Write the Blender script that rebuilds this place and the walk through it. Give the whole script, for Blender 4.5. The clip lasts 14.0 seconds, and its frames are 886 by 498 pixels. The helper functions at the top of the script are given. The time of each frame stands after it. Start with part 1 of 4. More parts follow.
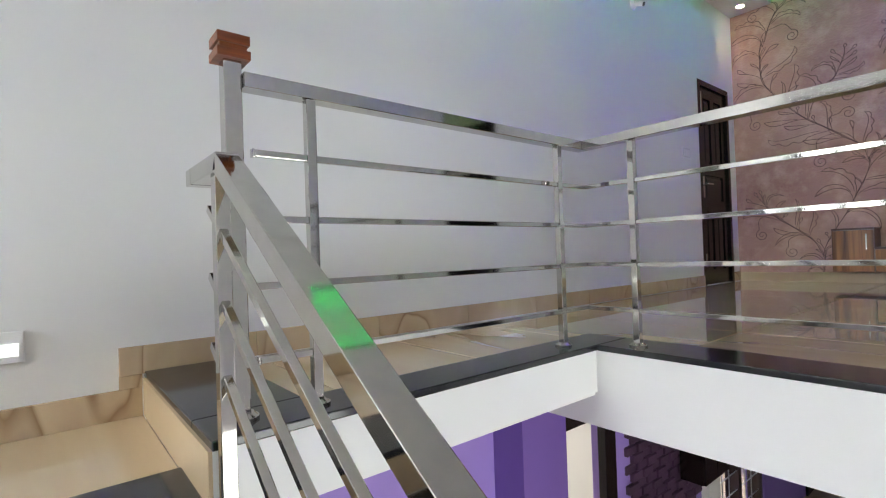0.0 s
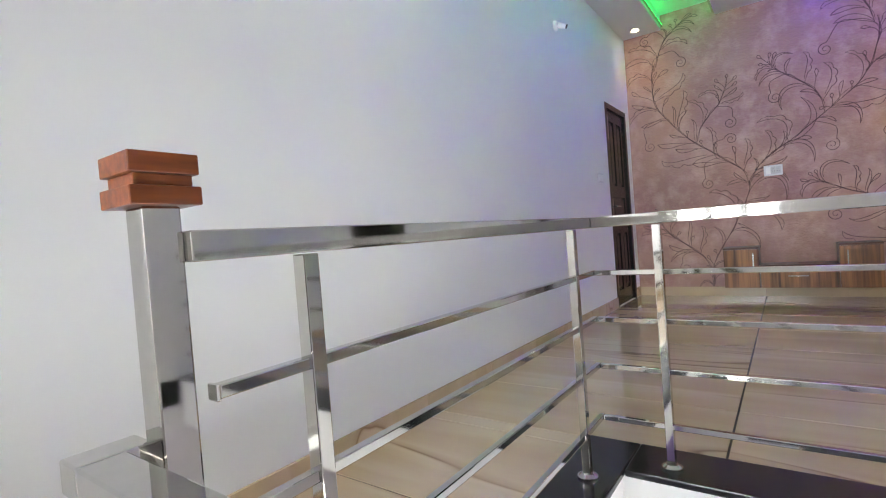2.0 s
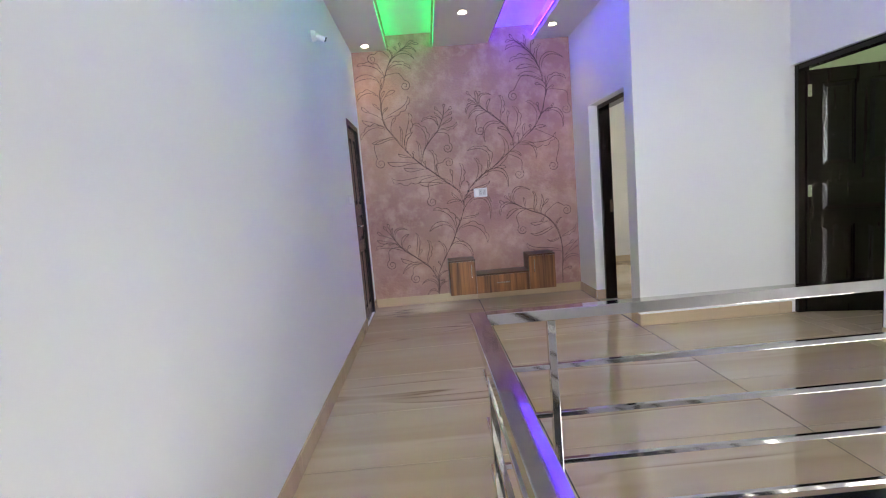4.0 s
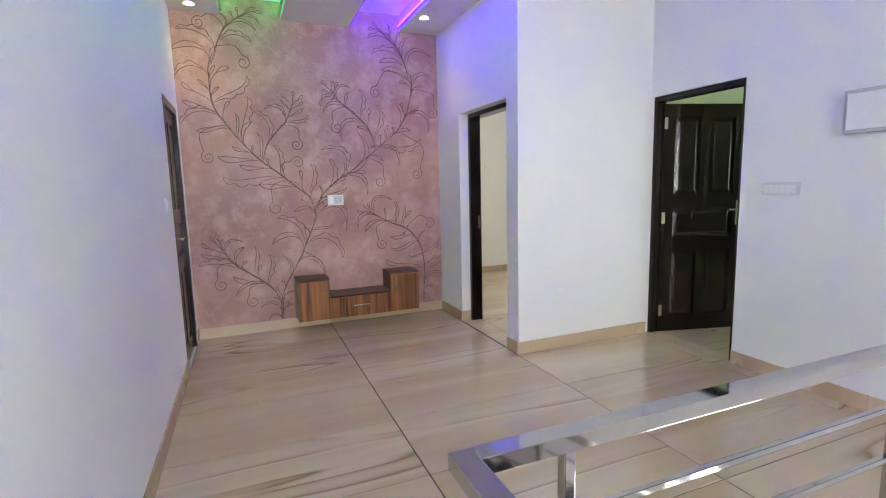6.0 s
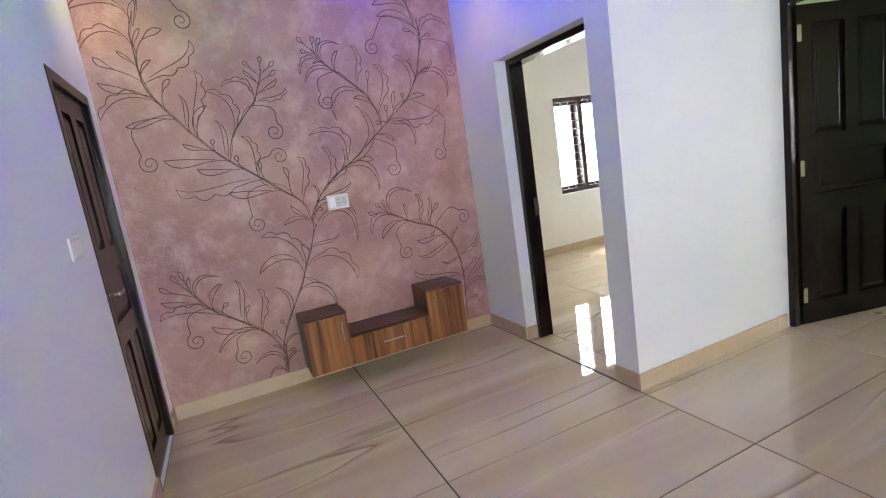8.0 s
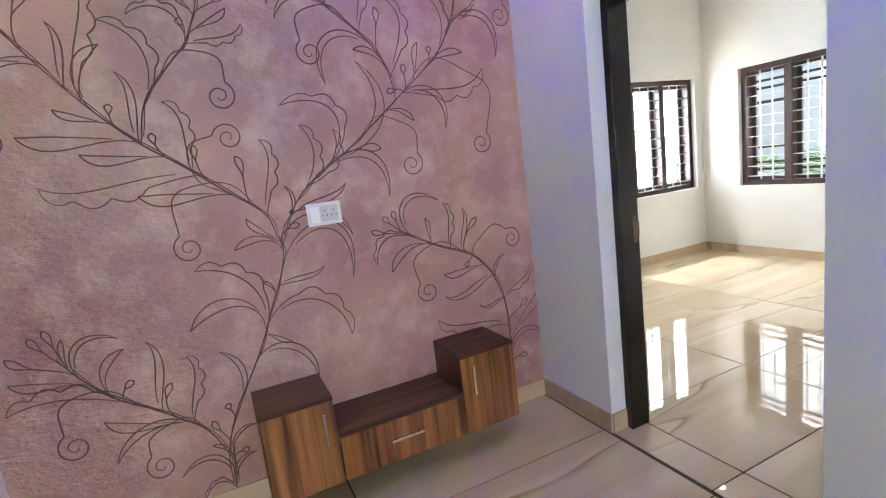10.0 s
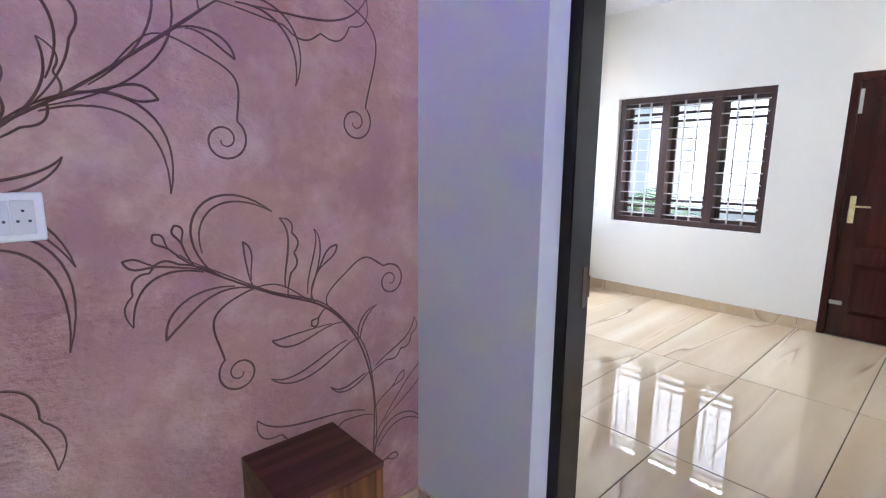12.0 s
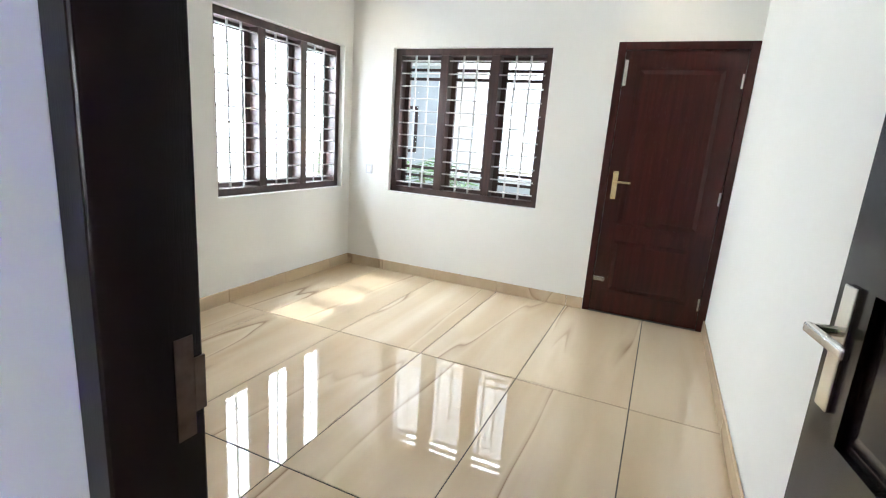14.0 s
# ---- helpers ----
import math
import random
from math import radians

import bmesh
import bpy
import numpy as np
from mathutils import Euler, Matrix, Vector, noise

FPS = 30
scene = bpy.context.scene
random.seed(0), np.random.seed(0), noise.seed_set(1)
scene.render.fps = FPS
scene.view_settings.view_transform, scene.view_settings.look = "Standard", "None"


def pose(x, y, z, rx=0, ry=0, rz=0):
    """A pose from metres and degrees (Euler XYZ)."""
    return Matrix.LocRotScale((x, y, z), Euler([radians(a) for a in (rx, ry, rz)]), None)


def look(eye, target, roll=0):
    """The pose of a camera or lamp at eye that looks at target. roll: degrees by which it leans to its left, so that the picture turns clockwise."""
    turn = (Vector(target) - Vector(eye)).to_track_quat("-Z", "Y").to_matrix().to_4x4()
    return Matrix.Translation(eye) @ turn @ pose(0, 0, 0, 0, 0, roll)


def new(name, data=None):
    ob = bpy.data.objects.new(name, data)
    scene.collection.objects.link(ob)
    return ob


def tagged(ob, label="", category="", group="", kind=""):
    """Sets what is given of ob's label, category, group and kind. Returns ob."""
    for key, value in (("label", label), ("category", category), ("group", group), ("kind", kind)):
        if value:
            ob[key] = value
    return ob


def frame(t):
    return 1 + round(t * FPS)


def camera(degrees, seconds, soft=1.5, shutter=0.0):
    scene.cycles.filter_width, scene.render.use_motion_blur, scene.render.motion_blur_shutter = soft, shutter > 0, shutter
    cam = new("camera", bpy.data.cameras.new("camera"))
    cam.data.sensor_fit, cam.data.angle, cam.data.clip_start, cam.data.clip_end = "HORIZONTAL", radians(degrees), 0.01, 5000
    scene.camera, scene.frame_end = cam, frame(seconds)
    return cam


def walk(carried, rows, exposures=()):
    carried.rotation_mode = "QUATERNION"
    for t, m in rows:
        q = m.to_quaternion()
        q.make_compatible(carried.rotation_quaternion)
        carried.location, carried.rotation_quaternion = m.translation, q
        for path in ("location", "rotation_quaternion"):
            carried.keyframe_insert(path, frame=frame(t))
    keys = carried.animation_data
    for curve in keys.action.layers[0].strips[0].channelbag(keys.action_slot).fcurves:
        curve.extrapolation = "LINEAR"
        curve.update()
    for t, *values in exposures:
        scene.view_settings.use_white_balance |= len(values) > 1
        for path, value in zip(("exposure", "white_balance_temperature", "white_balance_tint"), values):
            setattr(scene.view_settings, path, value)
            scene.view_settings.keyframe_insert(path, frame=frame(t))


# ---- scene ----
cam = camera(84.8, 14.0, soft=1.15)
PATH = [
    (0, (-0.079, 0.101, 0.409), (1.189, 1.648, 0.43), -1.9),
    (0.5, (-0.035, 0.199, 0.512), (1.447, 1.542, 0.529), -2.8),
    (1, (-0.032, 0.419, 0.621), (1.353, 1.861, 0.649), -2.1),
    (1.5, (-0.07, 0.596, 0.742), (1.422, 1.926, 0.699), -2.8),
    (2, (0.018, 0.764, 0.85), (1.645, 1.926, 0.804), -4.4),
    (2.5, (-0.004, 0.984, 0.979), (1.772, 1.899, 0.886), -5.6),
    (3, (0.019, 1.097, 1.07), (1.916, 1.722, 0.961), -4.7),
    (3.5, (0.108, 1.257, 1.204), (2.073, 1.607, 1.077), -5.1),
    (4, (0.195, 1.497, 1.281), (2.182, 1.45, 1.06), -4.8),
    (4.2, (0.216, 1.534, 1.34), (2.194, 1.354, 1.106), -3.9),
    (6.3, (1.148, 1.73, 1.405), (2.973, 0.952, 1.147), -2.1),
    (6.5, (1.285, 1.716, 1.396), (3.106, 0.926, 1.149), -2.9),
    (7, (1.67, 1.74, 1.445), (3.494, 0.964, 1.174), -5.2),
    (7.5, (2.021, 1.78, 1.434), (3.836, 0.998, 1.129), -6.8),
    (8, (2.345, 1.658, 1.408), (4.152, 0.868, 1.078), -8.6),
    (8.2, (2.491, 1.596, 1.418), (4.298, 0.804, 1.088), -8.7),
    (10.3, (3.818, 1.306, 1.413), (5.602, 0.464, 1.084), -6.3),
    (10.5, (3.905, 1.29, 1.408), (5.676, 0.425, 1.073), -5.5),
    (11, (4.138, 1.155, 1.407), (5.906, 0.285, 1.067), -4.5),
    (11.5, (4.374, 0.982, 1.408), (6.054, -0.044, 1.057), -1.8),
    (12, (4.583, 0.855, 1.392), (6.035, -0.476, 1.046), 0.5),
    (12.5, (4.675, 0.667, 1.327), (5.821, -0.925, 0.936), 1.7),
    (13, (4.622, 0.372, 1.345), (5.597, -1.317, 0.906), 2.3),
    (13.5, (4.73, 0.135, 1.385), (5.528, -1.638, 0.918), 4.3),
    (14, (4.897, -0.111, 1.325), (5.676, -1.899, 0.879), 4.2),
]
walk(cam, [(t, look(eye, target, roll)) for t, eye, target, roll in PATH],
     [(0, -0.08, 6200, 4), (1.5, 0.16, 6250, 5), (3, 0.28, 6250, 8), (4.2, 0.28, 6250, 8), (6.5, 0.53, 6250, 9), (8, 0.5, 6250, 9),
      (10.5, 0.5, 6050, 10), (11.2, 0.5, 5900, 11), (12, 0.36, 5550, 15), (13, 0.5, 5850, 10), (14, 0.32, 5900, 8)])

# ---- world, sun and large lights ----
world = bpy.data.worlds.new("sky")
scene.world = world
world.use_nodes = True
wn = world.node_tree.nodes
sky = wn.new("ShaderNodeTexSky")
sky.sky_type = "NISHITA"
sky.sun_disc = False
sky.sun_elevation = radians(64)
sky.sun_rotation = radians(80)
wn["Background"].inputs["Strength"].default_value = 0.14
world.node_tree.links.new(sky.outputs["Color"], wn["Background"].inputs["Color"])

sun_data = bpy.data.lights.new("sun", "SUN")
sun_data.energy, sun_data.angle, sun_data.color = 5.0, radians(3), (1.0, 0.95, 0.86)
sun = new("sun", sun_data)
sun.matrix_world = look((33, -5.2, 53), (7.0, -3.3, 0.0))


def area(name, eye, target, sx, sy, watts, color=(1, 1, 1)):
    """A rectangular lamp that stands in a window's opening or in a fitting."""
    data = bpy.data.lights.new(name, "AREA")
    data.shape, data.size, data.size_y, data.energy, data.color = "RECTANGLE", sx, sy, watts, color
    ob = new(name, data)
    ob.matrix_world = look(eye, target)
    return ob


# plan: faces of walls and levels, in metres
LW, FW, SW, PX, DW, CZ = 2.216, 5.96, -0.282, 4.299, -1.627, 2.967
WX = -4.30                       # stair side wall
BX0, BX1, BY0, BY1 = 4.43, 7.75, -4.19, -0.482   # bedroom
RX0, RY0 = 1.6, -4.6             # second bedroom
VX, VY = 1.70, 1.285             # edges of the stair void
GZ = -3.1                        # ground-floor level
DAY = (1.0, 0.975, 0.95)

area("daylight_stair_window", (WX - 0.22, 1.47, 1.45), (3, 1.47, 1.2), 1.3, 1.7, 330, DAY)
area("daylight_bedroom_east", (BX1 + 0.24, -3.33, 1.43), (5, -3.33, 1.2), 1.4, 1.25, 112, (0.97, 0.99, 1.0))
area("daylight_bedroom_south", (6.57, BY0 - 0.60, 2.68), (6.57, -2.6, 0.5), 1.6, 0.8, 250, (0.97, 0.99, 1.0))
# fill lamp added behind an unseen window to brighten the second bedroom
area("added_daylight_second_bedroom", (2.9, RY0 - 0.2, 1.45), (2.9, 0, 1.2), 1.2, 1.2, 42, (1.0, 1.0, 0.95))
# fill lamp added in an unseen south opening to brighten the lilac wall
area("added_daylight_ground_hall", (0.9, DW - 0.05, -1.6), (0.9, 3, -2.0), 2.2, 1.4, 85, DAY)
area("daylight_ground_room", (3.0, 6.5, -1.5), (3.0, 3.0, -3.0), 1.6, 1.4, 95, (1.0, 0.97, 0.9))

# ---- materials ----


def material(name, color, rough=0.5, metal=0.0, color2=None, scale=3.0, detail=6.0, bump=0.0, bump_scale=60.0, stretch=(1, 1, 1), vary=0.0, spec=0.5, coat=0.0, patch=0.6, relief=0.004):
    """A principled material with noise in its colour at two scales, fine relief and an optional change from piece to piece."""
    m = bpy.data.materials.new(name)
    m.use_nodes = True
    t, n = m.node_tree, m.node_tree.nodes
    p = n["Principled BSDF"]
    p.inputs["Roughness"].default_value, p.inputs["Metallic"].default_value = rough, metal
    p.inputs["Specular IOR Level"].default_value = spec
    p.inputs["Coat Weight"].default_value = coat
    p.inputs["Coat Roughness"].default_value = 0.08
    tex = n.new("ShaderNodeTexCoord")
    mp = n.new("ShaderNodeMapping")
    mp.inputs["Scale"].default_value = stretch
    t.links.new(tex.outputs["Object"], mp.inputs["Vector"])
    vec = mp.outputs["Vector"]
    if vary:
        info = n.new("ShaderNodeObjectInfo")
        mul = n.new("ShaderNodeVectorMath")
        mul.operation = "SCALE"
        mul.inputs[0].default_value = (31.7, 17.3, 9.1)
        t.links.new(info.outputs["Random"], mul.inputs["Scale"])
        add = n.new("ShaderNodeVectorMath")
        add.operation = "ADD"
        t.links.new(vec, add.inputs[0])
        t.links.new(mul.outputs["Vector"], add.inputs[1])
        vec = add.outputs["Vector"]
    big = n.new("ShaderNodeTexNoise")
    big.inputs["Scale"].default_value, big.inputs["Detail"].default_value = scale, detail
    t.links.new(vec, big.inputs["Vector"])
    ramp = n.new("ShaderNodeValToRGB")
    c2 = color2 or tuple(c * 0.9 for c in color)
    ramp.color_ramp.elements[0].position, ramp.color_ramp.elements[1].position = 0.5 - patch / 2, 0.5 + patch / 2
    ramp.color_ramp.elements[0].color, ramp.color_ramp.elements[1].color = (*c2, 1), (*color, 1)
    t.links.new(big.outputs["Fac"], ramp.inputs["Fac"])
    t.links.new(ramp.outputs["Color"], p.inputs["Base Color"])
    fine = n.new("ShaderNodeTexNoise")
    fine.inputs["Scale"].default_value, fine.inputs["Detail"].default_value = bump_scale, 5
    t.links.new(vec, fine.inputs["Vector"])
    rr = n.new("ShaderNodeMapRange")
    rr.inputs["To Min"].default_value, rr.inputs["To Max"].default_value = rough * 0.8, min(1, rough * 1.25)
    t.links.new(fine.outputs["Fac"], rr.inputs["Value"])
    t.links.new(rr.outputs["Result"], p.inputs["Roughness"])
    if bump:
        b = n.new("ShaderNodeBump")
        b.inputs["Strength"].default_value, b.inputs["Distance"].default_value = bump, relief
        t.links.new(fine.outputs["Fac"], b.inputs["Height"])
        t.links.new(b.outputs["Normal"], p.inputs["Normal"])
    return m


def marble(name, base, vein, pale, rough, polish=0.0):
    """Polished beige marble-look porcelain: broad clouds, long veins and a slip of the pattern from tile to tile."""
    m = bpy.data.materials.new(name)
    m.use_nodes = True
    t, n = m.node_tree, m.node_tree.nodes
    p = n["Principled BSDF"]
    p.inputs["Roughness"].default_value = rough
    p.inputs["Specular IOR Level"].default_value = 0.5
    p.inputs["Coat Weight"].default_value, p.inputs["Coat Roughness"].default_value = polish, 0.02
    tex = n.new("ShaderNodeTexCoord")
    info = n.new("ShaderNodeObjectInfo")
    mul = n.new("ShaderNodeVectorMath")
    mul.operation = "SCALE"
    mul.inputs[0].default_value = (23.0, 41.0, 7.0)
    t.links.new(info.outputs["Random"], mul.inputs["Scale"])
    add = n.new("ShaderNodeVectorMath")
    add.operation = "ADD"
    t.links.new(tex.outputs["Object"], add.inputs[0])
    t.links.new(mul.outputs["Vector"], add.inputs[1])
    mp = n.new("ShaderNodeMapping")
    mp.inputs["Rotation"].default_value = (0, 0, 0.2)
    mp.inputs["Scale"].default_value = (2.4, 0.24, 1.0)
    t.links.new(add.outputs["Vector"], mp.inputs["Vector"])
    cloud = n.new("ShaderNodeTexNoise")
    cloud.inputs["Scale"].default_value, cloud.inputs["Detail"].default_value = 1.2, 4
    cloud.inputs["Distortion"].default_value = 0.6
    t.links.new(mp.outputs["Vector"], cloud.inputs["Vector"])
    ramp = n.new("ShaderNodeValToRGB")
    ramp.color_ramp.elements[0].position, ramp.color_ramp.elements[1].position = 0.28, 0.72
    ramp.color_ramp.elements[0].color, ramp.color_ramp.elements[1].color = (*base, 1), (*pale, 1)
    t.links.new(cloud.outputs["Fac"], ramp.inputs["Fac"])
    line = n.new("ShaderNodeTexNoise")
    line.inputs["Scale"].default_value, line.inputs["Detail"].default_value = 0.75, 2.5
    line.inputs["Distortion"].default_value = 0.0
    t.links.new(mp.outputs["Vector"], line.inputs["Vector"])
    vr = n.new("ShaderNodeValToRGB")
    e = vr.color_ramp.elements
    e[0].position, e[0].color = 0.474, (0, 0, 0, 1)
    e[1].position, e[1].color = 0.50, (1, 1, 1, 1)
    e.new(0.493).color = (0.32, 0.32, 0.32, 1)
    x = e.new(0.505)
    x.color = (0, 0, 0, 1)
    t.links.new(line.outputs["Fac"], vr.inputs["Fac"])
    gate = n.new("ShaderNodeTexNoise")
    gate.inputs["Scale"].default_value = 0.9
    t.links.new(add.outputs["Vector"], gate.inputs["Vector"])
    gr = n.new("ShaderNodeMapRange")
    gr.inputs["From Min"].default_value, gr.inputs["From Max"].default_value = 0.38, 0.54
    gr.inputs["To Max"].default_value = 0.72
    t.links.new(gate.outputs["Fac"], gr.inputs["Value"])
    gm = n.new("ShaderNodeMath")
    gm.operation = "MULTIPLY"
    t.links.new(vr.outputs["Color"], gm.inputs[0])
    t.links.new(gr.outputs["Result"], gm.inputs[1])
    mix = n.new("ShaderNodeMix")
    mix.data_type = "RGBA"
    mix.inputs["B"].default_value = (*vein, 1)
    t.links.new(gm.outputs["Value"], mix.inputs["Factor"])
    hr = n.new("ShaderNodeValToRGB")
    h = hr.color_ramp.elements
    h[0].position, h[0].color = 0.44, (0, 0, 0, 1)
    h[1].position, h[1].color = 0.51, (0.32, 0.32, 0.32, 1)
    hx = h.new(0.53)
    hx.color = (0, 0, 0, 1)
    t.links.new(line.outputs["Fac"], hr.inputs["Fac"])
    halo = n.new("ShaderNodeMix")
    halo.data_type = "RGBA"
    halo.inputs["B"].default_value = (*[min(0.8, c * 1.18) for c in pale], 1)
    t.links.new(hr.outputs["Color"], halo.inputs["Factor"])
    t.links.new(ramp.outputs["Color"], halo.inputs["A"])
    t.links.new(halo.outputs["Result"], mix.inputs["A"])
    t.links.new(mix.outputs["Result"], p.inputs["Base Color"])
    return m


def stucco(name):
    """Sponged mauve plaster with warm and pale blotches and a knobbly sheen."""
    m = material(name, (0.41, 0.245, 0.208), 0.33, 0, (0.285, 0.132, 0.122), 2.4, 9, 1.0, 62, (1, 0.6, 1), patch=0.42, spec=0.5, relief=0.009)
    t, n = m.node_tree, m.node_tree.nodes
    p = n["Principled BSDF"]
    base = p.inputs["Base Color"].links[0].from_socket
    tex = n.new("ShaderNodeTexCoord")
    noise_b = n.new("ShaderNodeTexNoise")
    noise_b.inputs["Scale"].default_value, noise_b.inputs["Detail"].default_value = 4.3, 10
    noise_b.inputs["Roughness"].default_value = 0.68
    mp = n.new("ShaderNodeMapping")
    mp.inputs["Location"].default_value = (3.1, 7.7, 1.3)
    t.links.new(tex.outputs["Object"], mp.inputs["Vector"])
    t.links.new(mp.outputs["Vector"], noise_b.inputs["Vector"])
    r = n.new("ShaderNodeMapRange")
    r.inputs["From Min"].default_value, r.inputs["From Max"].default_value = 0.47, 0.76
    r.inputs["To Max"].default_value = 0.85
    t.links.new(noise_b.outputs["Fac"], r.inputs["Value"])
    mix = n.new("ShaderNodeMix")
    mix.data_type = "RGBA"
    mix.inputs["B"].default_value = (0.58, 0.41, 0.325, 1)
    t.links.new(r.outputs["Result"], mix.inputs["Factor"])
    wide = n.new("ShaderNodeTexNoise")
    wide.inputs["Scale"].default_value, wide.inputs["Detail"].default_value = 1.1, 6
    t.links.new(mp.outputs["Vector"], wide.inputs["Vector"])
    wr = n.new("ShaderNodeMapRange")
    wr.inputs["From Min"].default_value, wr.inputs["From Max"].default_value = 0.46, 0.66
    wr.inputs["To Max"].default_value = 0.7
    t.links.new(wide.outputs["Fac"], wr.inputs["Value"])
    tan = n.new("ShaderNodeMix")
    tan.data_type = "RGBA"
    tan.inputs["B"].default_value = (0.44, 0.255, 0.18, 1)
    t.links.new(wr.outputs["Result"], tan.inputs["Factor"])
    t.links.new(base, tan.inputs["A"])
    t.links.new(tan.outputs["Result"], mix.inputs["A"])
    t.links.new(mix.outputs["Result"], p.inputs["Base Color"])
    return m


def wood(name, dark, light, rough=0.3, scale=(14, 14, 0.9), coat=0.0, patch=0.45, spec=0.5):
    """Wood with grain along z."""
    m = material(name, light, rough, 0, dark, 2.2, 8, 0.05, 40, scale, vary=1, patch=patch, coat=coat, spec=spec)
    return m


def glowing(name, color, strength):
    m = bpy.data.materials.new(name)
    m.use_nodes = True
    p = m.node_tree.nodes["Principled BSDF"]
    p.inputs["Base Color"].default_value = (0.8, 0.8, 0.8, 1)
    p.inputs["Emission Color"].default_value = (*color, 1)
    p.inputs["Emission Strength"].default_value = strength
    return m


def clear_glass(name):
    m = bpy.data.materials.new(name)
    m.use_nodes = True
    p = m.node_tree.nodes["Principled BSDF"]
    p.inputs["Base Color"].default_value = (0.95, 0.98, 1.0, 1)
    p.inputs["Roughness"].default_value = 0.02
    p.inputs["Transmission Weight"].default_value = 1.0
    p.inputs["IOR"].default_value = 1.1
    return m


M_WHITE = material("white_wall_paint", (0.80, 0.80, 0.80), 0.55, 0, (0.77, 0.77, 0.775), 1.2, 4, 0.06, 160)
M_CREAM = material("cream_wall_paint", (0.80, 0.79, 0.74), 0.5, 0, (0.77, 0.755, 0.70), 1.2, 4, 0.06, 160)
M_GREEN = material("pale_green_wall_paint", (0.62, 0.74, 0.42), 0.55, 0, (0.58, 0.70, 0.40), 1.2, 4, 0.06, 160)
M_CEIL = material("ceiling_paint", (0.80, 0.79, 0.79), 0.6, 0, (0.77, 0.76, 0.76), 0.8, 3, 0.04, 140)
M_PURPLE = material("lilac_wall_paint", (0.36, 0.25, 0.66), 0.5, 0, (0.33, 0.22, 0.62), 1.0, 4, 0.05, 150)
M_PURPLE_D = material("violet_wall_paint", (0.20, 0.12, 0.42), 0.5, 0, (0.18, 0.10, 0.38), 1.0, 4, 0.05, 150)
M_STUCCO = stucco("mauve_sponged_plaster")
M_LINE = material("mural_line_paint", (0.065, 0.026, 0.022), 0.5, 0, (0.10, 0.043, 0.036), 9, 4, 0.2, 120)
M_TILE = marble("polished_beige_marble_tile", (0.49, 0.365, 0.225), (0.16, 0.075, 0.032), (0.62, 0.51, 0.36), 0.03, 0.6)
M_SKIRT = marble("beige_skirting_tile", (0.44, 0.32, 0.19), (0.20, 0.11, 0.05), (0.56, 0.44, 0.30), 0.16)
M_GROUT = material("dark_grout", (0.05, 0.04, 0.032), 0.8, 0, (0.03, 0.025, 0.02), 20, 5, 0.3, 200)
M_GRANITE = material("black_granite", (0.022, 0.022, 0.026), 0.12, 0, (0.012, 0.012, 0.014), 220, 3, 0.0, 300)
M_DOOR = wood("dark_stained_door_wood", (0.006, 0.0035, 0.0035), (0.014, 0.0075, 0.007), 0.2, (16, 16, 0.8), 0.0, 0.45, 0.3)
M_REDDOOR = wood("red_brown_door_wood", (0.021, 0.005, 0.004), (0.040, 0.008, 0.0065), 0.25, (16, 16, 0.8), 0.0, 0.45, 0.28)
M_FRAMEW = wood("window_frame_wood", (0.022, 0.010, 0.009), (0.055, 0.026, 0.022), 0.35, (16, 16, 0.8))
M_WALNUT = wood("walnut_laminate", (0.055, 0.019, 0.008), (0.33, 0.14, 0.048), 0.3, (13, 13, 0.5), 0.0, 0.33, 0.3)
M_WALNUT_T = wood("dark_walnut_top", (0.035, 0.012, 0.008), (0.12, 0.046, 0.028), 0.32, (13, 0.5, 13), 0.0, 0.3, 0.3)
M_TEAK = wood("varnished_teak", (0.06, 0.013, 0.004), (0.27, 0.068, 0.013), 0.3, (3, 38, 38), 0.1, 0.6, 0.35)
M_STEEL = material("polished_stainless_steel", (0.57, 0.555, 0.525), 0.055, 1.0, (0.50, 0.49, 0.465), 30, 3, 0.0, 60, (1, 1, 1))
M_CHROME = material("satin_chrome", (0.72, 0.71, 0.68), 0.22, 1.0, (0.6, 0.6, 0.58), 40, 3, 0.0, 80)
M_STRIKE = material("dull_bronze_plate", (0.16, 0.12, 0.10), 0.4, 1.0, (0.08, 0.05, 0.04), 40, 3, 0.0, 80)
M_BRASS = material("pale_brass", (0.78, 0.66, 0.38), 0.25, 1.0, (0.66, 0.55, 0.32), 40, 3, 0.0, 80)
M_ROD = material("galvanised_rod", (0.72, 0.72, 0.72), 0.4, 0.4, (0.55, 0.55, 0.55), 40, 3, 0.0, 80)
M_PLASTIC = material("white_switch_plastic", (0.82, 0.82, 0.82), 0.3, 0, (0.78, 0.78, 0.78), 20, 3, 0.0, 80)
M_PLATE = material("off_white_switch_cover", (0.68, 0.68, 0.69), 0.35, 0, (0.64, 0.64, 0.65), 20, 3, 0.0, 80)
M_GREYP = material("grey_switch_plastic", (0.52, 0.53, 0.55), 0.35, 0, (0.48, 0.49, 0.5), 20, 3, 0.0, 80)
M_BLACKP = material("black_plastic", (0.02, 0.02, 0.022), 0.4, 0, (0.015, 0.015, 0.016), 20, 3, 0.0, 80)
M_GLASS = clear_glass("window_glass")
M_LED_G = glowing("green_led_strip", (0.0, 1.0, 0.12), 9.5)
M_LED_V = glowing("violet_led_strip", (0.075, 0.008, 1.0), 46)
M_SPOT = glowing("warm_spot_lens", (1.0, 0.80, 0.55), 30)
M_FOOT = glowing("cool_foot_light", (0.95, 1.0, 0.95), 1.3)
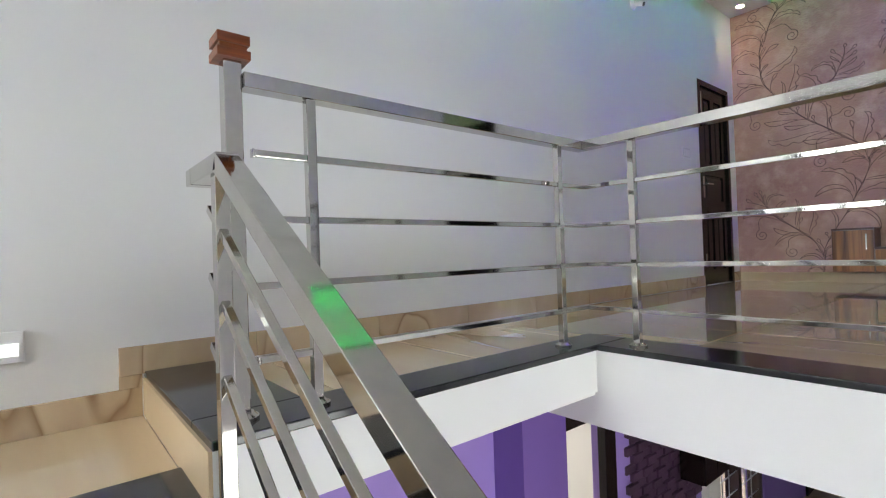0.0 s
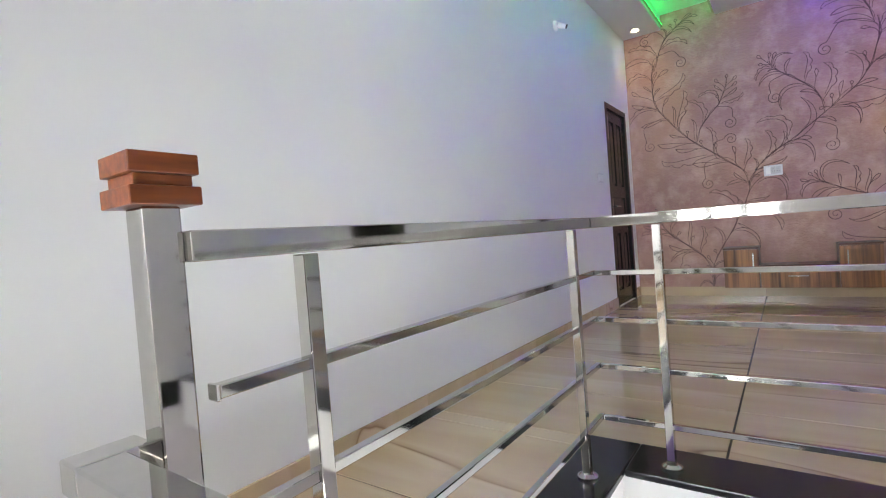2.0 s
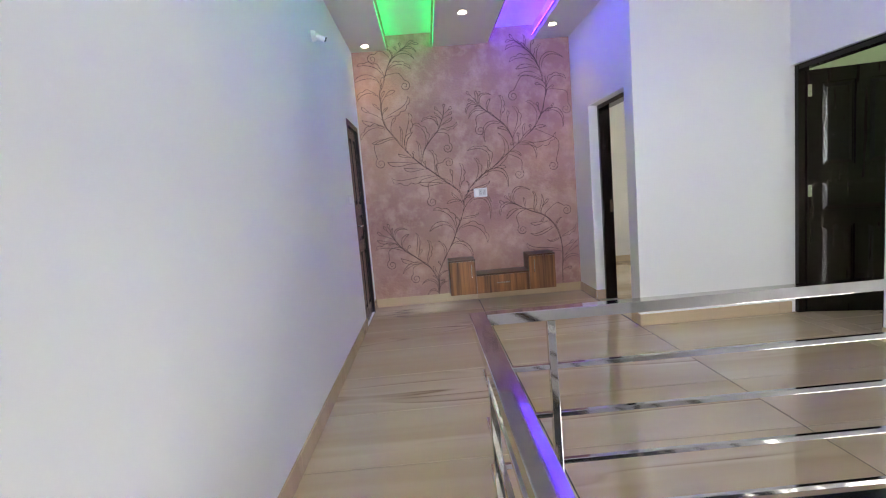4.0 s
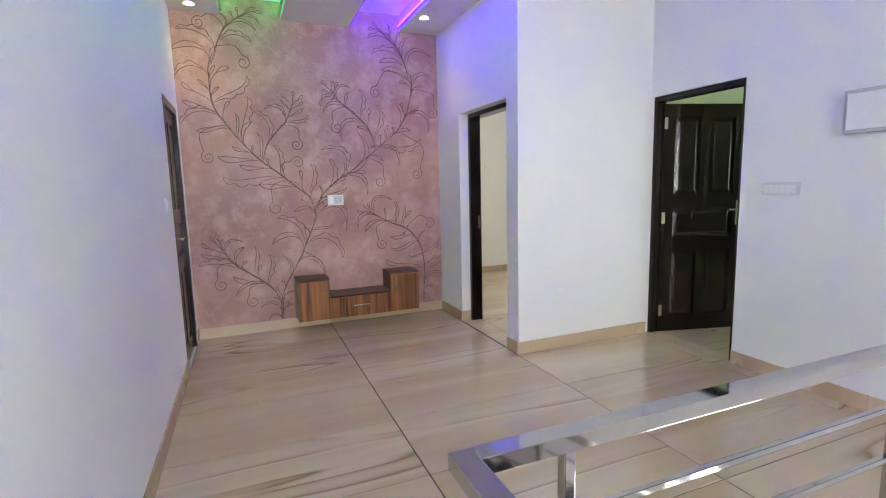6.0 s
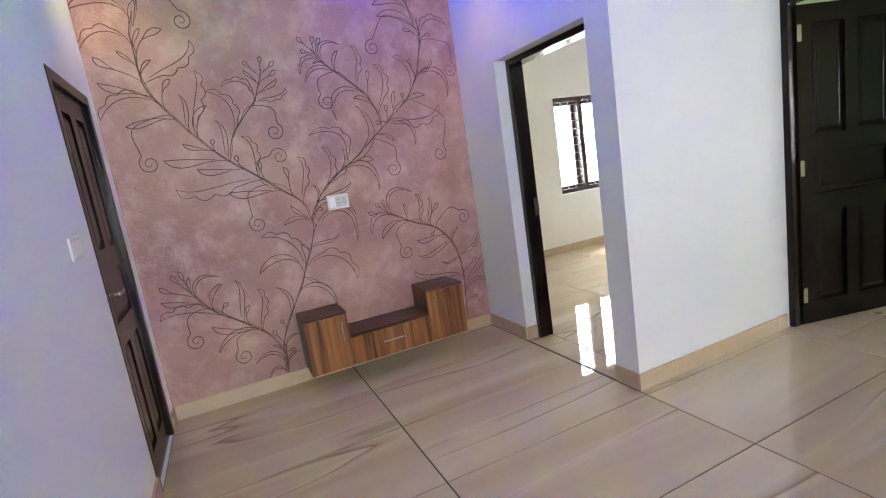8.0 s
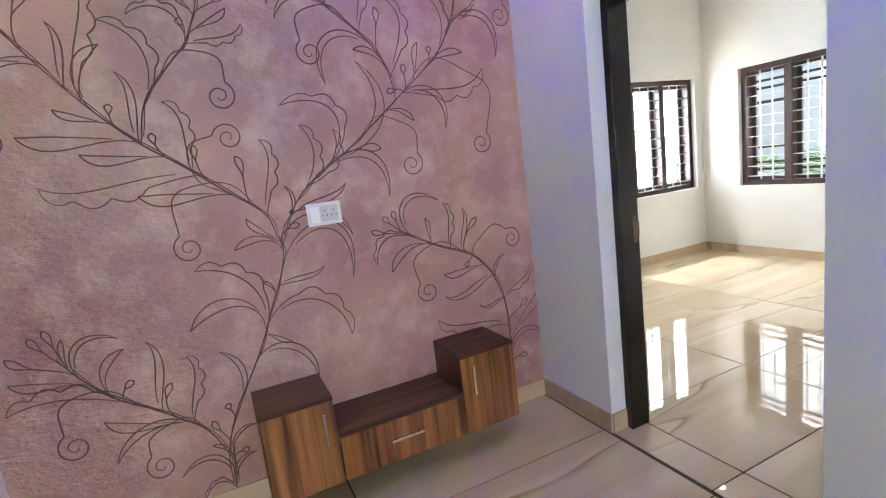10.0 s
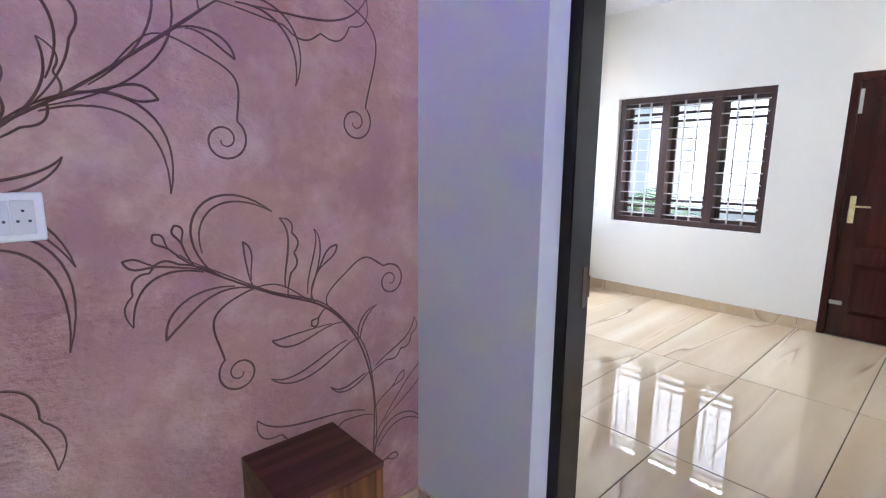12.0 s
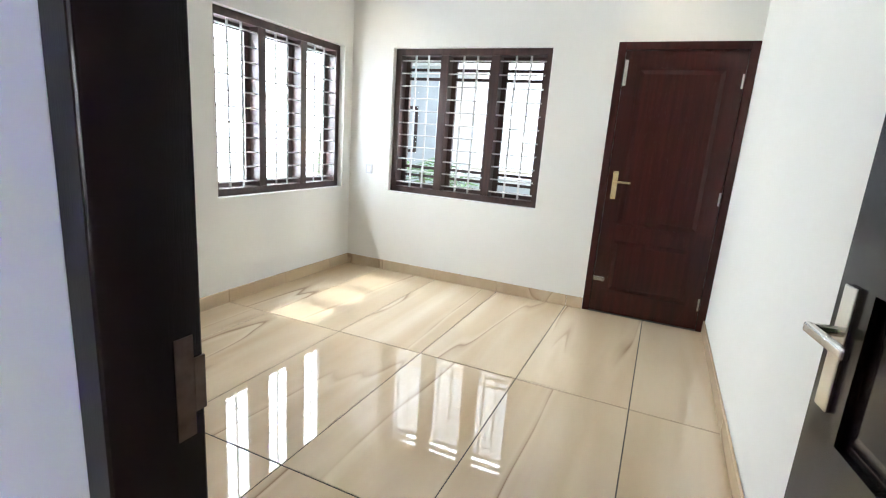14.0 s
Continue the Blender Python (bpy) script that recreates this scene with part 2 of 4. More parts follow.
M_BRICK = material("violet_split_brick", (0.10, 0.045, 0.10), 0.55, 0, (0.03, 0.014, 0.03), 3, 4, 0.5, 60, vary=1)
M_GROUND = material("dry_ground", (0.30, 0.26, 0.20), 0.9, 0, (0.20, 0.19, 0.12), 0.4, 6, 0.4, 20)
M_OUTWALL = material("weathered_render", (0.60, 0.64, 0.67), 0.8, 0, (0.50, 0.54, 0.57), 1.5, 6, 0.3, 40)
M_LEAF = material("palm_leaf", (0.10, 0.20, 0.04), 0.5, 0, (0.05, 0.12, 0.025), 8, 3, 0.1, 60, vary=1)
M_BARK = material("grey_bark", (0.20, 0.16, 0.12), 0.9, 0, (0.12, 0.10, 0.08), 8, 5, 0.6, 30)

# ---- building helpers ----


def add_box(bm, x0, x1, y0, y1, z0, z1):
    vs = [bm.verts.new((x, y, z)) for x in (x0, x1) for y in (y0, y1) for z in (z0, z1)]
    for f in ((0, 1, 3, 2), (4, 6, 7, 5), (0, 4, 5, 1), (2, 3, 7, 6), (0, 2, 6, 4), (1, 5, 7, 3)):
        bm.faces.new([vs[i] for i in f])
    return vs


def mesh_of(name, bm, mat, smooth=False):
    bmesh.ops.recalc_face_normals(bm, faces=bm.faces)
    me = bpy.data.meshes.new(name)
    bm.to_mesh(me)
    bm.free()
    me.materials.append(mat)
    if smooth:
        for f in me.polygons:
            f.use_smooth = True
    return me


def boxes(*bs, bevel=0.0, seg=2):
    """A bmesh of boxes (x0, x1, y0, y1, z0, z1), each with its edges rounded."""
    bm = bmesh.new()
    for b in bs:
        add_box(bm, *b)
    if bevel:
        bmesh.ops.bevel(bm, geom=bm.edges[:], offset=bevel, segments=seg, profile=0.5, affect="EDGES")
    return bm


def cyl(p0, p1, r, n=16, r2=None, bm=None):
    """A rod from p0 to p1."""
    bm = bm or bmesh.new()
    a, b = Vector(p0), Vector(p1)
    m = Matrix.Translation((a + b) / 2) @ (b - a).to_track_quat("Z", "Y").to_matrix().to_4x4()
    bmesh.ops.create_cone(bm, cap_ends=True, segments=n, radius1=r, radius2=r if r2 is None else r2, depth=(b - a).length, matrix=m)
    return bm


def bar(p0, p1, w, h, bevel=0.002):
    """A square tube from p0 to p1, w wide and h high, with rounded edges."""
    a, b = Vector(p0), Vector(p1)
    d = (b - a).normalized()
    up = Vector((0, 0, 1)) if abs(d.z) < 0.99 else Vector((0, 1, 0))
    side = d.cross(up).normalized()
    up = side.cross(d)
    bm = bmesh.new()
    add_box(bm, -w / 2, w / 2, 0, (b - a).length, -h / 2, h / 2)
    bmesh.ops.bevel(bm, geom=bm.edges[:], offset=bevel, segments=2, profile=0.5, affect="EDGES")
    m = Matrix((side, d, up)).transposed().to_4x4()
    bm.transform(Matrix.Translation(a) @ m)
    return bm


def thing(name, label, category, at=(0, 0, 0), group="", kind=""):
    ob = new(name)
    ob.empty_display_size = 0.05
    ob.location = at
    return tagged(ob, label, category, group, kind)


def part(name, bm, mat, parent, label="", smooth=False):
    """Links a bmesh, given in the parent's own space, as one mesh object under a thing or a part."""
    ob = new(name, mesh_of(name, bm, mat, smooth))
    ob.parent = parent
    if label:
        ob["label"] = label
    return ob


def solid(name, bm, mat, label, category, kind="structure", group=""):
    bmesh.ops.remove_doubles(bm, verts=bm.verts[:], dist=0.0002)
    return tagged(new(name, mesh_of(name, bm, mat)), label, category, group, kind)


def wall_with(axis, a0, a1, t0, t1, z0, z1, holes):
    """Boxes of a wall that runs along axis from a0 to a1, between t0 and t1 across, with holes (a, b, bottom, top)."""
    out, cuts = [], sorted(holes)
    pos = a0
    spans = []
    for a, b, lo, hi in cuts:
        if a > pos:
            spans.append((pos, a, z0, z1))
        if lo > z0:
            spans.append((a, b, z0, lo))
        if hi < z1:
            spans.append((a, b, hi, z1))
        pos = b
    if pos < a1:
        spans.append((pos, a1, z0, z1))
    for a, b, lo, hi in spans:
        out.append((a, b, t0, t1, lo, hi) if axis == "x" else (t0, t1, a, b, lo, hi))
    return out


# ---- large structure: upper hall ----
LD0, LD1, LDH = 5.035, 5.80, 2.10       # closed door in the long wall
D1A, D1B, D1H = 4.478, 5.412, 2.08      # doorway to the bedroom
D2A, D2B, D2H = 3.431, 4.303, 2.11      # doorway to the second bedroom
BD0, BD1, BDH = 4.431, 5.354, 2.12     # far bedroom door
W2 = (5.848, 7.305, 0.787, 2.09)         # south bedroom window
W1 = (-4.065, -2.60, 0.79, 2.085)       # east bedroom window
WS = (0.80, 2.15, 0.55, 2.35)            # stair window

solid("wall_north", boxes(*wall_with("x", WX - 0.2, FW + 0.2, LW, LW + 0.2, -0.185, CZ + 0.25, [(LD0, LD1, -0.185, LDH)])), M_WHITE, "long white painted plaster wall beside the stair and hall", "wall")
solid("wall_east", boxes((FW, FW + 0.2, SW, LW, -0.185, CZ + 0.25)), M_STUCCO, "mauve sponged plaster feature wall with vine mural", "wall")
solid("wall_niche", boxes(*wall_with("x", PX, BX1 + 0.2, BY1, SW, -0.185, CZ + 0.25, [(D1A, D1B, -0.185, D1H)])), M_WHITE, "white painted wall with a doorway to the bedroom", "wall")
solid("wall_pier", boxes((PX, BX0, DW - 0.146, BY1, -0.185, CZ + 0.25)), M_WHITE, "white painted wall between the two bedroom doorways", "wall")
solid("wall_south", boxes(*wall_with("x", WX - 0.2, PX, DW - 0.146, DW, -0.185, CZ + 0.25, [(D2A, D2B, -0.185, D2H)])), M_WHITE, "white painted wall with a doorway and switches", "wall")
solid("wall_west", boxes(*wall_with("y", DW, LW, WX - 0.2, WX, GZ, CZ + 0.25, [WS])), M_WHITE, "white painted stair wall with a wide window", "wall")
solid("wall_behind_door", boxes((LD0, LD1, LW + 0.104, LW + 0.198, -0.18, LDH), (LD0, LD1, LW + 0.002, LW + 0.103, -0.18, -0.002)), M_WHITE, "plain wall behind the closed door", "wall")
solid("wall_outer_east", boxes((FW, BX1 + 0.2, LW, LW + 0.2, -0.185, CZ + 0.25)), M_WHITE, "plain outer wall behind the feature wall", "wall")
solid("wall_closet_east", boxes((BX1, BX1 + 0.2, SW, LW, -0.185, CZ + 0.25)), M_WHITE, "plain outer wall behind the feature wall", "wall")

# bedroom
solid("wall_bedroom_west", boxes((PX, BX0, BY0 - 0.2, DW - 0.146, -0.185, CZ + 0.25)), M_CREAM, "cream painted bedroom wall beside the door", "wall")
solid("wall_bedroom_south", boxes(*wall_with("x", BX0, BX1 + 0.2, BY0 - 0.2, BY0, -0.185, CZ + 0.25, [(BD0, BD1, -0.185, BDH), W2])), M_CREAM, "cream painted bedroom wall with a window and a door", "wall")
solid("wall_bedroom_east", boxes(*wall_with("y", BY0, BY1, BX1, BX1 + 0.2, -0.185, CZ + 0.25, [W1])), M_CREAM, "cream painted bedroom wall with a barred window", "wall")
solid("wall_bath_end", boxes((PX - 0.6, BX0 + 1.5, BY0 - 1.5, BY0 - 1.4, -0.185, CZ), (PX - 0.1, PX, BY0 - 1.4, BY0 - 0.2, -0.185, CZ), (BD1 + 0.25, BD1 + 0.35, BY0 - 1.4, BY0 - 0.2, -0.185, CZ)), M_CREAM, "plain walls behind the closed bedroom door", "wall")
solid("lining_bedroom_north", boxes(*wall_with("x", BX0, BX1, BY1 - 0.004, BY1 - 0.001, 0, CZ, [(D1A, D1B, 0, D1H)])), M_CREAM, "cream paint on the bedroom side of the wall", "wall")
solid("lining_bedroom_west", boxes((BX0 + 0.001, BX0 + 0.004, DW - 0.146, BY1 - 0.004, 0, CZ)), M_CREAM, "cream paint on the bedroom side of the wall", "wall")

# second bedroom
solid("wall_room_two", boxes((RX0 - 0.15, RX0, RY0, DW - 0.146, -0.185, CZ), *wall_with("x", RX0 - 0.15, PX, RY0 - 0.15, RY0, -0.185, CZ, [(2.3, 3.5, 0.85, 2.05)]), (PX - 0.006, PX - 0.002, RY0, DW - 0.146, 0, CZ)), M_GREEN, "pale green painted walls of the second bedroom", "wall")
solid("ceiling_room_two", boxes((RX0 - 0.15, PX, RY0 - 0.15, DW - 0.146, CZ, CZ + 0.2)), M_CEIL, "white painted ceiling of the second bedroom", "ceiling")

# hall ceiling with two coves
CG, CV = (1.285, 1.815), (0.125, 0.655)
CXG, CXV = 1.45, 2.55      # where the green and the violet cove begin
cz = []
cz.append((WX, FW, CG[1], LW, CZ, CZ + 0.22))
cz.append((WX, FW, CV[1], CG[0], CZ, CZ + 0.22))
cz.append((WX, FW, DW, CV[0], CZ, CZ + 0.22))
for c, c0 in ((CG, CXG), (CV, CXV)):
    cz.append((WX, c0, c[0], c[1], CZ, CZ + 0.22))
    cz.append((c0, FW, c[0], c[1], CZ + 0.16, CZ + 0.22))
solid("ceiling", boxes(*cz), M_CEIL, "white gypsum ceiling with two lit coves", "ceiling")
solid("ceiling_bedroom", boxes((BX0, BX1, BY0, BY1, CZ, CZ + 0.2)), M_CEIL, "white painted bedroom ceiling", "ceiling")
solid("roof_slab", boxes((WX - 0.2, BX1 + 0.2, RY0 - 1.2, LW + 0.2, CZ + 0.25, CZ + 0.4)), M_OUTWALL, "flat concrete roof slab over the storey", "roof")


def led_strip(c, x0, mat, label, side):
    y = c[1] - 0.015 if side > 0 else c[0] + 0.015
    ob = thing("led_strip", label, "light strip", (0, 0, 0))
    part("diffuser", boxes((x0 + 0.02, FW - 0.01, y - 0.006, y + 0.006, CZ + 0.035, CZ + 0.05), bevel=0.002), mat, ob)
    part("channel", boxes((x0 + 0.02, FW - 0.01, y - 0.011, y + 0.011, CZ + 0.024, CZ + 0.0345)), M_CHROME, ob)


for side in (1, -1):
    led_strip(CG, CXG, M_LED_G, "glowing green strip light along the ceiling cove", side)
    led_strip(CV, CXV, M_LED_V, "glowing violet strip light along the ceiling cove", side)

# floor slab with the void; tiles are laid on it at the end of the file
solid("floor", boxes((VX, BX1, DW, LW, -0.185, -0.003), (0.2, VX, VY, LW, -0.185, -0.003), (PX, BX1 + 0.2, BY0 - 0.2, DW, -0.185, -0.003), (RX0 - 0.15, PX, RY0 - 0.15, DW, -0.185, -0.003), (PX - 0.6, PX + 1.65, BY0 - 1.5, BY0 - 0.2, -0.185, -0.003)), M_GROUT, "concrete floor slab with dark grout joints", "floor")
solid("trim_void_fascia", boxes((VX - 0.012, VX, DW, VY, -0.33, -0.0125), (0.2, VX - 0.012, VY - 0.012, VY, -0.185, -0.0125), (VX - 0.012, VX + 0.2, VY, LW, -0.33, -0.186), (VX, VX + 0.2, DW, VY, -0.33, -0.186)), M_WHITE, "white painted slab edge round the stair void", "trim")
solid("ceiling_ground", boxes((VX + 0.2, 9.5, DW, LW, -0.2, -0.19), (0.2, VX - 0.012, VY, LW, -0.2, -0.19)), M_CEIL, "white painted ceiling of the ground floor", "ceiling")

# granite border round the void, and the top step
gran = thing("granite_border", "black polished granite border along the void edge", "border", kind="structure")
part("slab", boxes((0.197, VX + 0.21, VY - 0.022, 1.455, -0.012, 0.012), bevel=0.004), M_GRANITE, gran)
part("slab", boxes((VX - 0.022, VX + 0.21, DW, VY - 0.024, -0.012, 0.012), bevel=0.004), M_GRANITE, gran)
part("slab", boxes((0.197, 0.485, 1.457, LW, -0.012, 0.012), bevel=0.004), M_GRANITE, gran)

# ---- stairs ----
LAND, RISE, GO = -0.15, 0.153, 0.26
stairs = thing("staircase", "stair with black granite treads and beige tiled risers", "staircase", kind="structure")
part("landing", boxes((WX, 0.19, VY + 0.02, LW, LAND - 0.2, LAND - 0.012)), M_GROUT, stairs)
part("landing_tile", boxes((WX, -0.372, 1.575, LW - 0.001, LAND - 0.011, LAND), bevel=0.002), M_TILE, stairs)
part("landing_tile", boxes((-0.369, 0.1905, 1.575, LW - 0.001, LAND - 0.011, LAND), bevel=0.002), M_TILE, stairs)
part("riser", boxes((0.191, 0.2, VY - 0.01, LW - 0.012, LAND + 0.001, -0.013)), M_SKIRT, stairs, "beige tiled riser")
part("tread", boxes((WX, 0.205, VY - 0.02, 1.572, LAND - 0.012, LAND + 0.012), bevel=0.004), M_GRANITE, stairs)
for k in range(1, 12):
    y1 = VY - GO * (k - 1)
    z = LAND - RISE * k
    part("tread", boxes((-1.05, 0.205, y1 - GO - 0.02, y1 - 0.003, z - 0.012, z + 0.012), bevel=0.004), M_GRANITE, stairs)
    part("riser", boxes((-1.05, 0.2, y1 - 0.002, y1 + 0.01, z + 0.013, z + RISE - 0.0125)), M_SKIRT, stairs, "beige tiled riser")
bm = bmesh.new()
for k in range(0, 11):
    y1 = VY - GO * (k - 1)
    z = LAND - RISE * k
    add_box(bm, -1.05, 0.192, y1 - GO + 0.011, y1 + 0.011 if k else VY + 0.02, z - 0.34, z - 0.013)
part("soffit", bm, M_WHITE, stairs, "white plastered underside of the stair")

# ---- railings ----
RX, RY, RT = 1.759, 1.352, 0.882


def post_at(x, y, parent, top=RT - 0.04):
    p = part("post", boxes((x - 0.0135, x + 0.0135, y - 0.0135, y + 0.0135, 0.012, top), bevel=0.002), M_STEEL, parent)
    f = cyl((x, y, 0.0125), (x, y, 0.019), 0.034, 24)
    cyl((x, y, 0.019), (x, y, 0.028), 0.030, 24, 0.020, f)
    part("flange", f, M_STEEL, p)


rail = thing("landing_railing", "polished stainless steel railing round the stair void", "railing", (0, 0, 0))
part("top_rail", bar((0.313, RY + 0.012, RT - 0.019), (RX + 0.022, RY + 0.012, RT - 0.019), 0.052, 0.038), M_STEEL, rail)
part("top_rail", bar((RX, RY - 0.0145, RT - 0.019), (RX, DW + 0.002, RT - 0.019), 0.05, 0.038), M_STEEL, rail)
for z in (0.681, 0.513, 0.343, 0.155):
    part("rail_bar", bar((0.335, RY, z), (RX + 0.008, RY, z), 0.018, 0.018), M_STEEL, rail)
    part("rail_bar", bar((RX, RY - 0.01, z), (RX, DW + 0.002, z), 0.018, 0.018), M_STEEL, rail)
    part("bar_cap", boxes((0.329, 0.335, RY - 0.011, RY + 0.011, z - 0.011, z + 0.011), bevel=0.002), M_CHROME, rail)
for x, y in ((0.488, RY), (1.576, RY), (RX, 1.124), (RX, -0.12), (RX, -1.36)):
    post_at(x, y, rail)

newel = thing("newel_post", "square stainless newel post with a grooved teak cap", "newel post", (0.291, 1.377, 0.007))
part("post", boxes((-0.022, 0.022, -0.022, 0.022, 0, 0.905), bevel=0.003), M_STEEL, newel)
fl = cyl((0, 0, 0.0055), (0, 0, 0.012), 0.046, 28)
cyl((0, 0, 0.012), (0, 0, 0.022), 0.042, 28, 0.033, fl)
part("flange", fl, M_STEEL, newel)
part("cap", boxes((-0.040, 0.040, -0.040, 0.040, 0.905, 0.927), (-0.033, 0.033, -0.033, 0.033, 0.927, 0.941), (-0.039, 0.039, -0.039, 0.039, 0.941, 0.965), bevel=0.0015), M_TEAK, newel, "orange varnished teak cap")

srail = thing("stair_railing", "stainless steel stair railing with sloping bars", "railing", (0, 0, 0))
SX, SL = 0.2195, 0.63


def slope_z(y):
    return 0.634 + SL * (y - 1.17)


part("handrail", bar((SX, 1.178, slope_z(1.178) - 0.023), (SX, -1.5, slope_z(-1.5) - 0.023), 0.05, 0.04), M_STEEL, srail)
part("handrail_return", boxes((SX - 0.025, SX + 0.025, 1.166, 1.387, 0.597, 0.637), bevel=0.003), M_STEEL, srail)
part("handrail_return", boxes((SX - 0.025, 0.273, 1.388, 1.436, 0.597, 0.637), bevel=0.003), M_STEEL, srail)
for d in (0.19, 0.345, 0.505):
    part("rail_bar", bar((SX, 1.31, slope_z(1.31) - d), (SX, -1.5, slope_z(-1.5) - d), 0.018, 0.018), M_STEEL, srail)
for y in (1.225, 0.21, -0.85):
    part("post", boxes((SX - 0.016, SX + 0.016, y - 0.016, y + 0.016, slope_z(y) - 1.0, slope_z(y) - 0.042), bevel=0.002), M_STEEL, srail)
    part("side_bracket", boxes((0.193, SX - 0.016, y - 0.03, y + 0.03, slope_z(y) - 0.92, slope_z(y) - 0.86), bevel=0.003), M_STEEL, srail)

# ---- doors ----


def door_leaf(parent, m, w, h, t, mat, panels="five"):
    """A panelled leaf at the pose m in the parent's space: hinge edge at x = 0, from x = 0 to w, faces at y = 0 and t."""
    s, mid = 0.105, w / 2
    if panels == "five":
        rows = [(0.15, 0.75, True), (0.87, 1.13, False), (1.25, h - 0.11, True)]
    else:
        rows = [(0.18, 0.62, False), (0.74, h - 0.12, False)]
    pieces = [(0, s, 0, t, 0, h), (w - s, w, 0, t, 0, h)]
    z = 0
    cells = []
    for lo, hi, split in rows:
        pieces.append((s, w - s, 0, t, z, lo))
        if split:
            pieces.append((mid - 0.045, mid + 0.045, 0, t, lo, hi))
            cells += [(s, mid - 0.045, lo, hi), (mid + 0.045, w - s, lo, hi)]
        else:
            cells.append((s, w - s, lo, hi))
        z = hi
    pieces.append((s, w - s, 0, t, z, h))
    leaf = part("leaf", boxes(*pieces), mat, parent)
    leaf.matrix_local = m
    for a, b, lo, hi in cells:
        bm = bmesh.new()
        add_box(bm, a, b, 0.014, t - 0.014, lo, hi)
        g = 0.045
        for y0, y1 in ((0.014, 0.004), (t - 0.014, t - 0.004)):
            o = [(a + 0.014, lo + 0.014), (b - 0.014, lo + 0.014), (b - 0.014, hi - 0.014), (a + 0.014, hi - 0.014)]
            i = [(a + g, lo + g), (b - g, lo + g), (b - g, hi - g), (a + g, hi - g)]
            ov = [bm.verts.new((x, y0, zz)) for x, zz in o]
            iv = [bm.verts.new((x, y1, zz)) for x, zz in i]
            bm.faces.new(iv)
            for k in range(4):
                bm.faces.new((ov[k], ov[(k + 1) % 4], iv[(k + 1) % 4], iv[k]))
        part("panel", bm, mat, leaf)
    return leaf


def lever(parent, x, z, y, out, toward, mat):
    """A lever handle with its backplate on a face at y, standing out by out (+1 or -1); toward: +1 or -1 along x."""
    bm = boxes((x - 0.02, x + 0.02, *sorted((y, y + out * 0.008)), z - 0.11, z + 0.11), bevel=0.002)
    cyl((x, y + out * 0.008, z + 0.03), (x, y + out * 0.05, z + 0.03), 0.009, 14, None, bm)
    x0, x1 = sorted((x - toward * 0.012, x + toward * 0.12))
    y0, y1 = sorted((y + out * 0.043, y + out * 0.057))
    vs = add_box(bm, x0, x1, y0, y1, z + 0.02, z + 0.038)
    bmesh.ops.bevel(bm, geom=list({e for v in vs for e in v.link_edges}), offset=0.004, segments=2, profile=0.5, affect="EDGES")
    part("handle", bm, mat, parent, "lever handle on a long backplate")


def hinge(parent, x, y, z, mat, out=1):
    bm = cyl((x, y + out * 0.004, z - 0.05), (x, y + out * 0.004, z + 0.05), 0.006, 10)
    part("hinge", bm, mat, parent)


def frame_parts(parent, axis, a0, a1, t0, t1, h, w, mat):
    for a, b in ((a0, a0 + w), (a1 - w, a1)):
        part("jamb", boxes((a, b, t0, t1, 0, h), bevel=0.003) if axis == "x" else boxes((t0, t1, a, b, 0, h), bevel=0.003), mat, parent)
    part("head", boxes((a0 + w, a1 - w, t0, t1, h - w, h), bevel=0.003) if axis == "x" else boxes((t0, t1, a0 + w, a1 - w, h - w, h), bevel=0.003), mat, parent)


# closed door in the long wall
d = tagged(thing("door_1", "closed dark-stained panelled door with chrome lever", "door"), kind="structure")
frame_parts(d, "x", LD0, LD1, LW - 0.004, LW + 0.10, LDH, 0.055, M_DOOR)
h = door_leaf(d, pose(LD0 + 0.058, LW + 0.018, 0.006), LD1 - LD0 - 0.116, LDH - 0.064, 0.035, M_DOOR)
lever(h, 0.05, 1.0, 0, -1, 1, M_CHROME)
part("tower_bolt", boxes((0.03, 0.055, -0.012, 0, 1.72, 1.98), bevel=0.003), M_CHROME, h)
part("tower_bolt", boxes((0.03, 0.055, -0.012, 0, 0.18, 0.32), bevel=0.003), M_CHROME, h)

# doorway to the bedroom, its leaf open inwards
d = tagged(thing("door_2", "open dark-stained panelled bedroom door", "door"), kind="structure")
frame_parts(d, "x", D1A, D1B, BY1 - 0.012, -0.377, D1H, 0.042, M_DOOR)
part("strike_plate", boxes((D1B - 0.0435, D1B - 0.0415, -0.480, -0.456, 0.95, 1.08), (D1B - 0.0445, D1B - 0.0415, -0.4945, -0.480, 0.98, 1.05)), M_STRIKE, d)
h = door_leaf(d, pose(D1A - 0.02, BY1 - 0.02, 0.006, 0, 0, -81.5), 0.65, D1H - 0.06, 0.035, M_DOOR)
lever(h, 0.60, 1.02, 0.035, 1, -1, M_CHROME)
lever(h, 0.60, 1.02, 0.0, -1, -1, M_CHROME)
for z in (0.25, 1.0, 1.8):
    hinge(h, 0.0, -0.004, z, M_STRIKE)

# doorway to the second bedroom, its leaf open inwards
d = tagged(thing("door_3", "open dark-stained panelled door to the second bedroom", "door"), kind="structure")
frame_parts(d, "x", D2A, D2B, DW - 0.13, DW - 0.035, D2H, 0.045, M_DOOR)
h = door_leaf(d, pose(D2B - 0.058, DW - 0.10, 0.006, 0, 0, -105), 0.79, D2H - 0.065, 0.035, M_DOOR)
lever(h, 0.74, 1.08, 0.0, -1, -1, M_CHROME)
for z in (0.2, 1.05, 1.88):
    part("hinge_leaf", boxes((0.004, 0.034, -0.003, 0.0, z - 0.05, z + 0.05), bevel=0.001), M_CHROME, h)

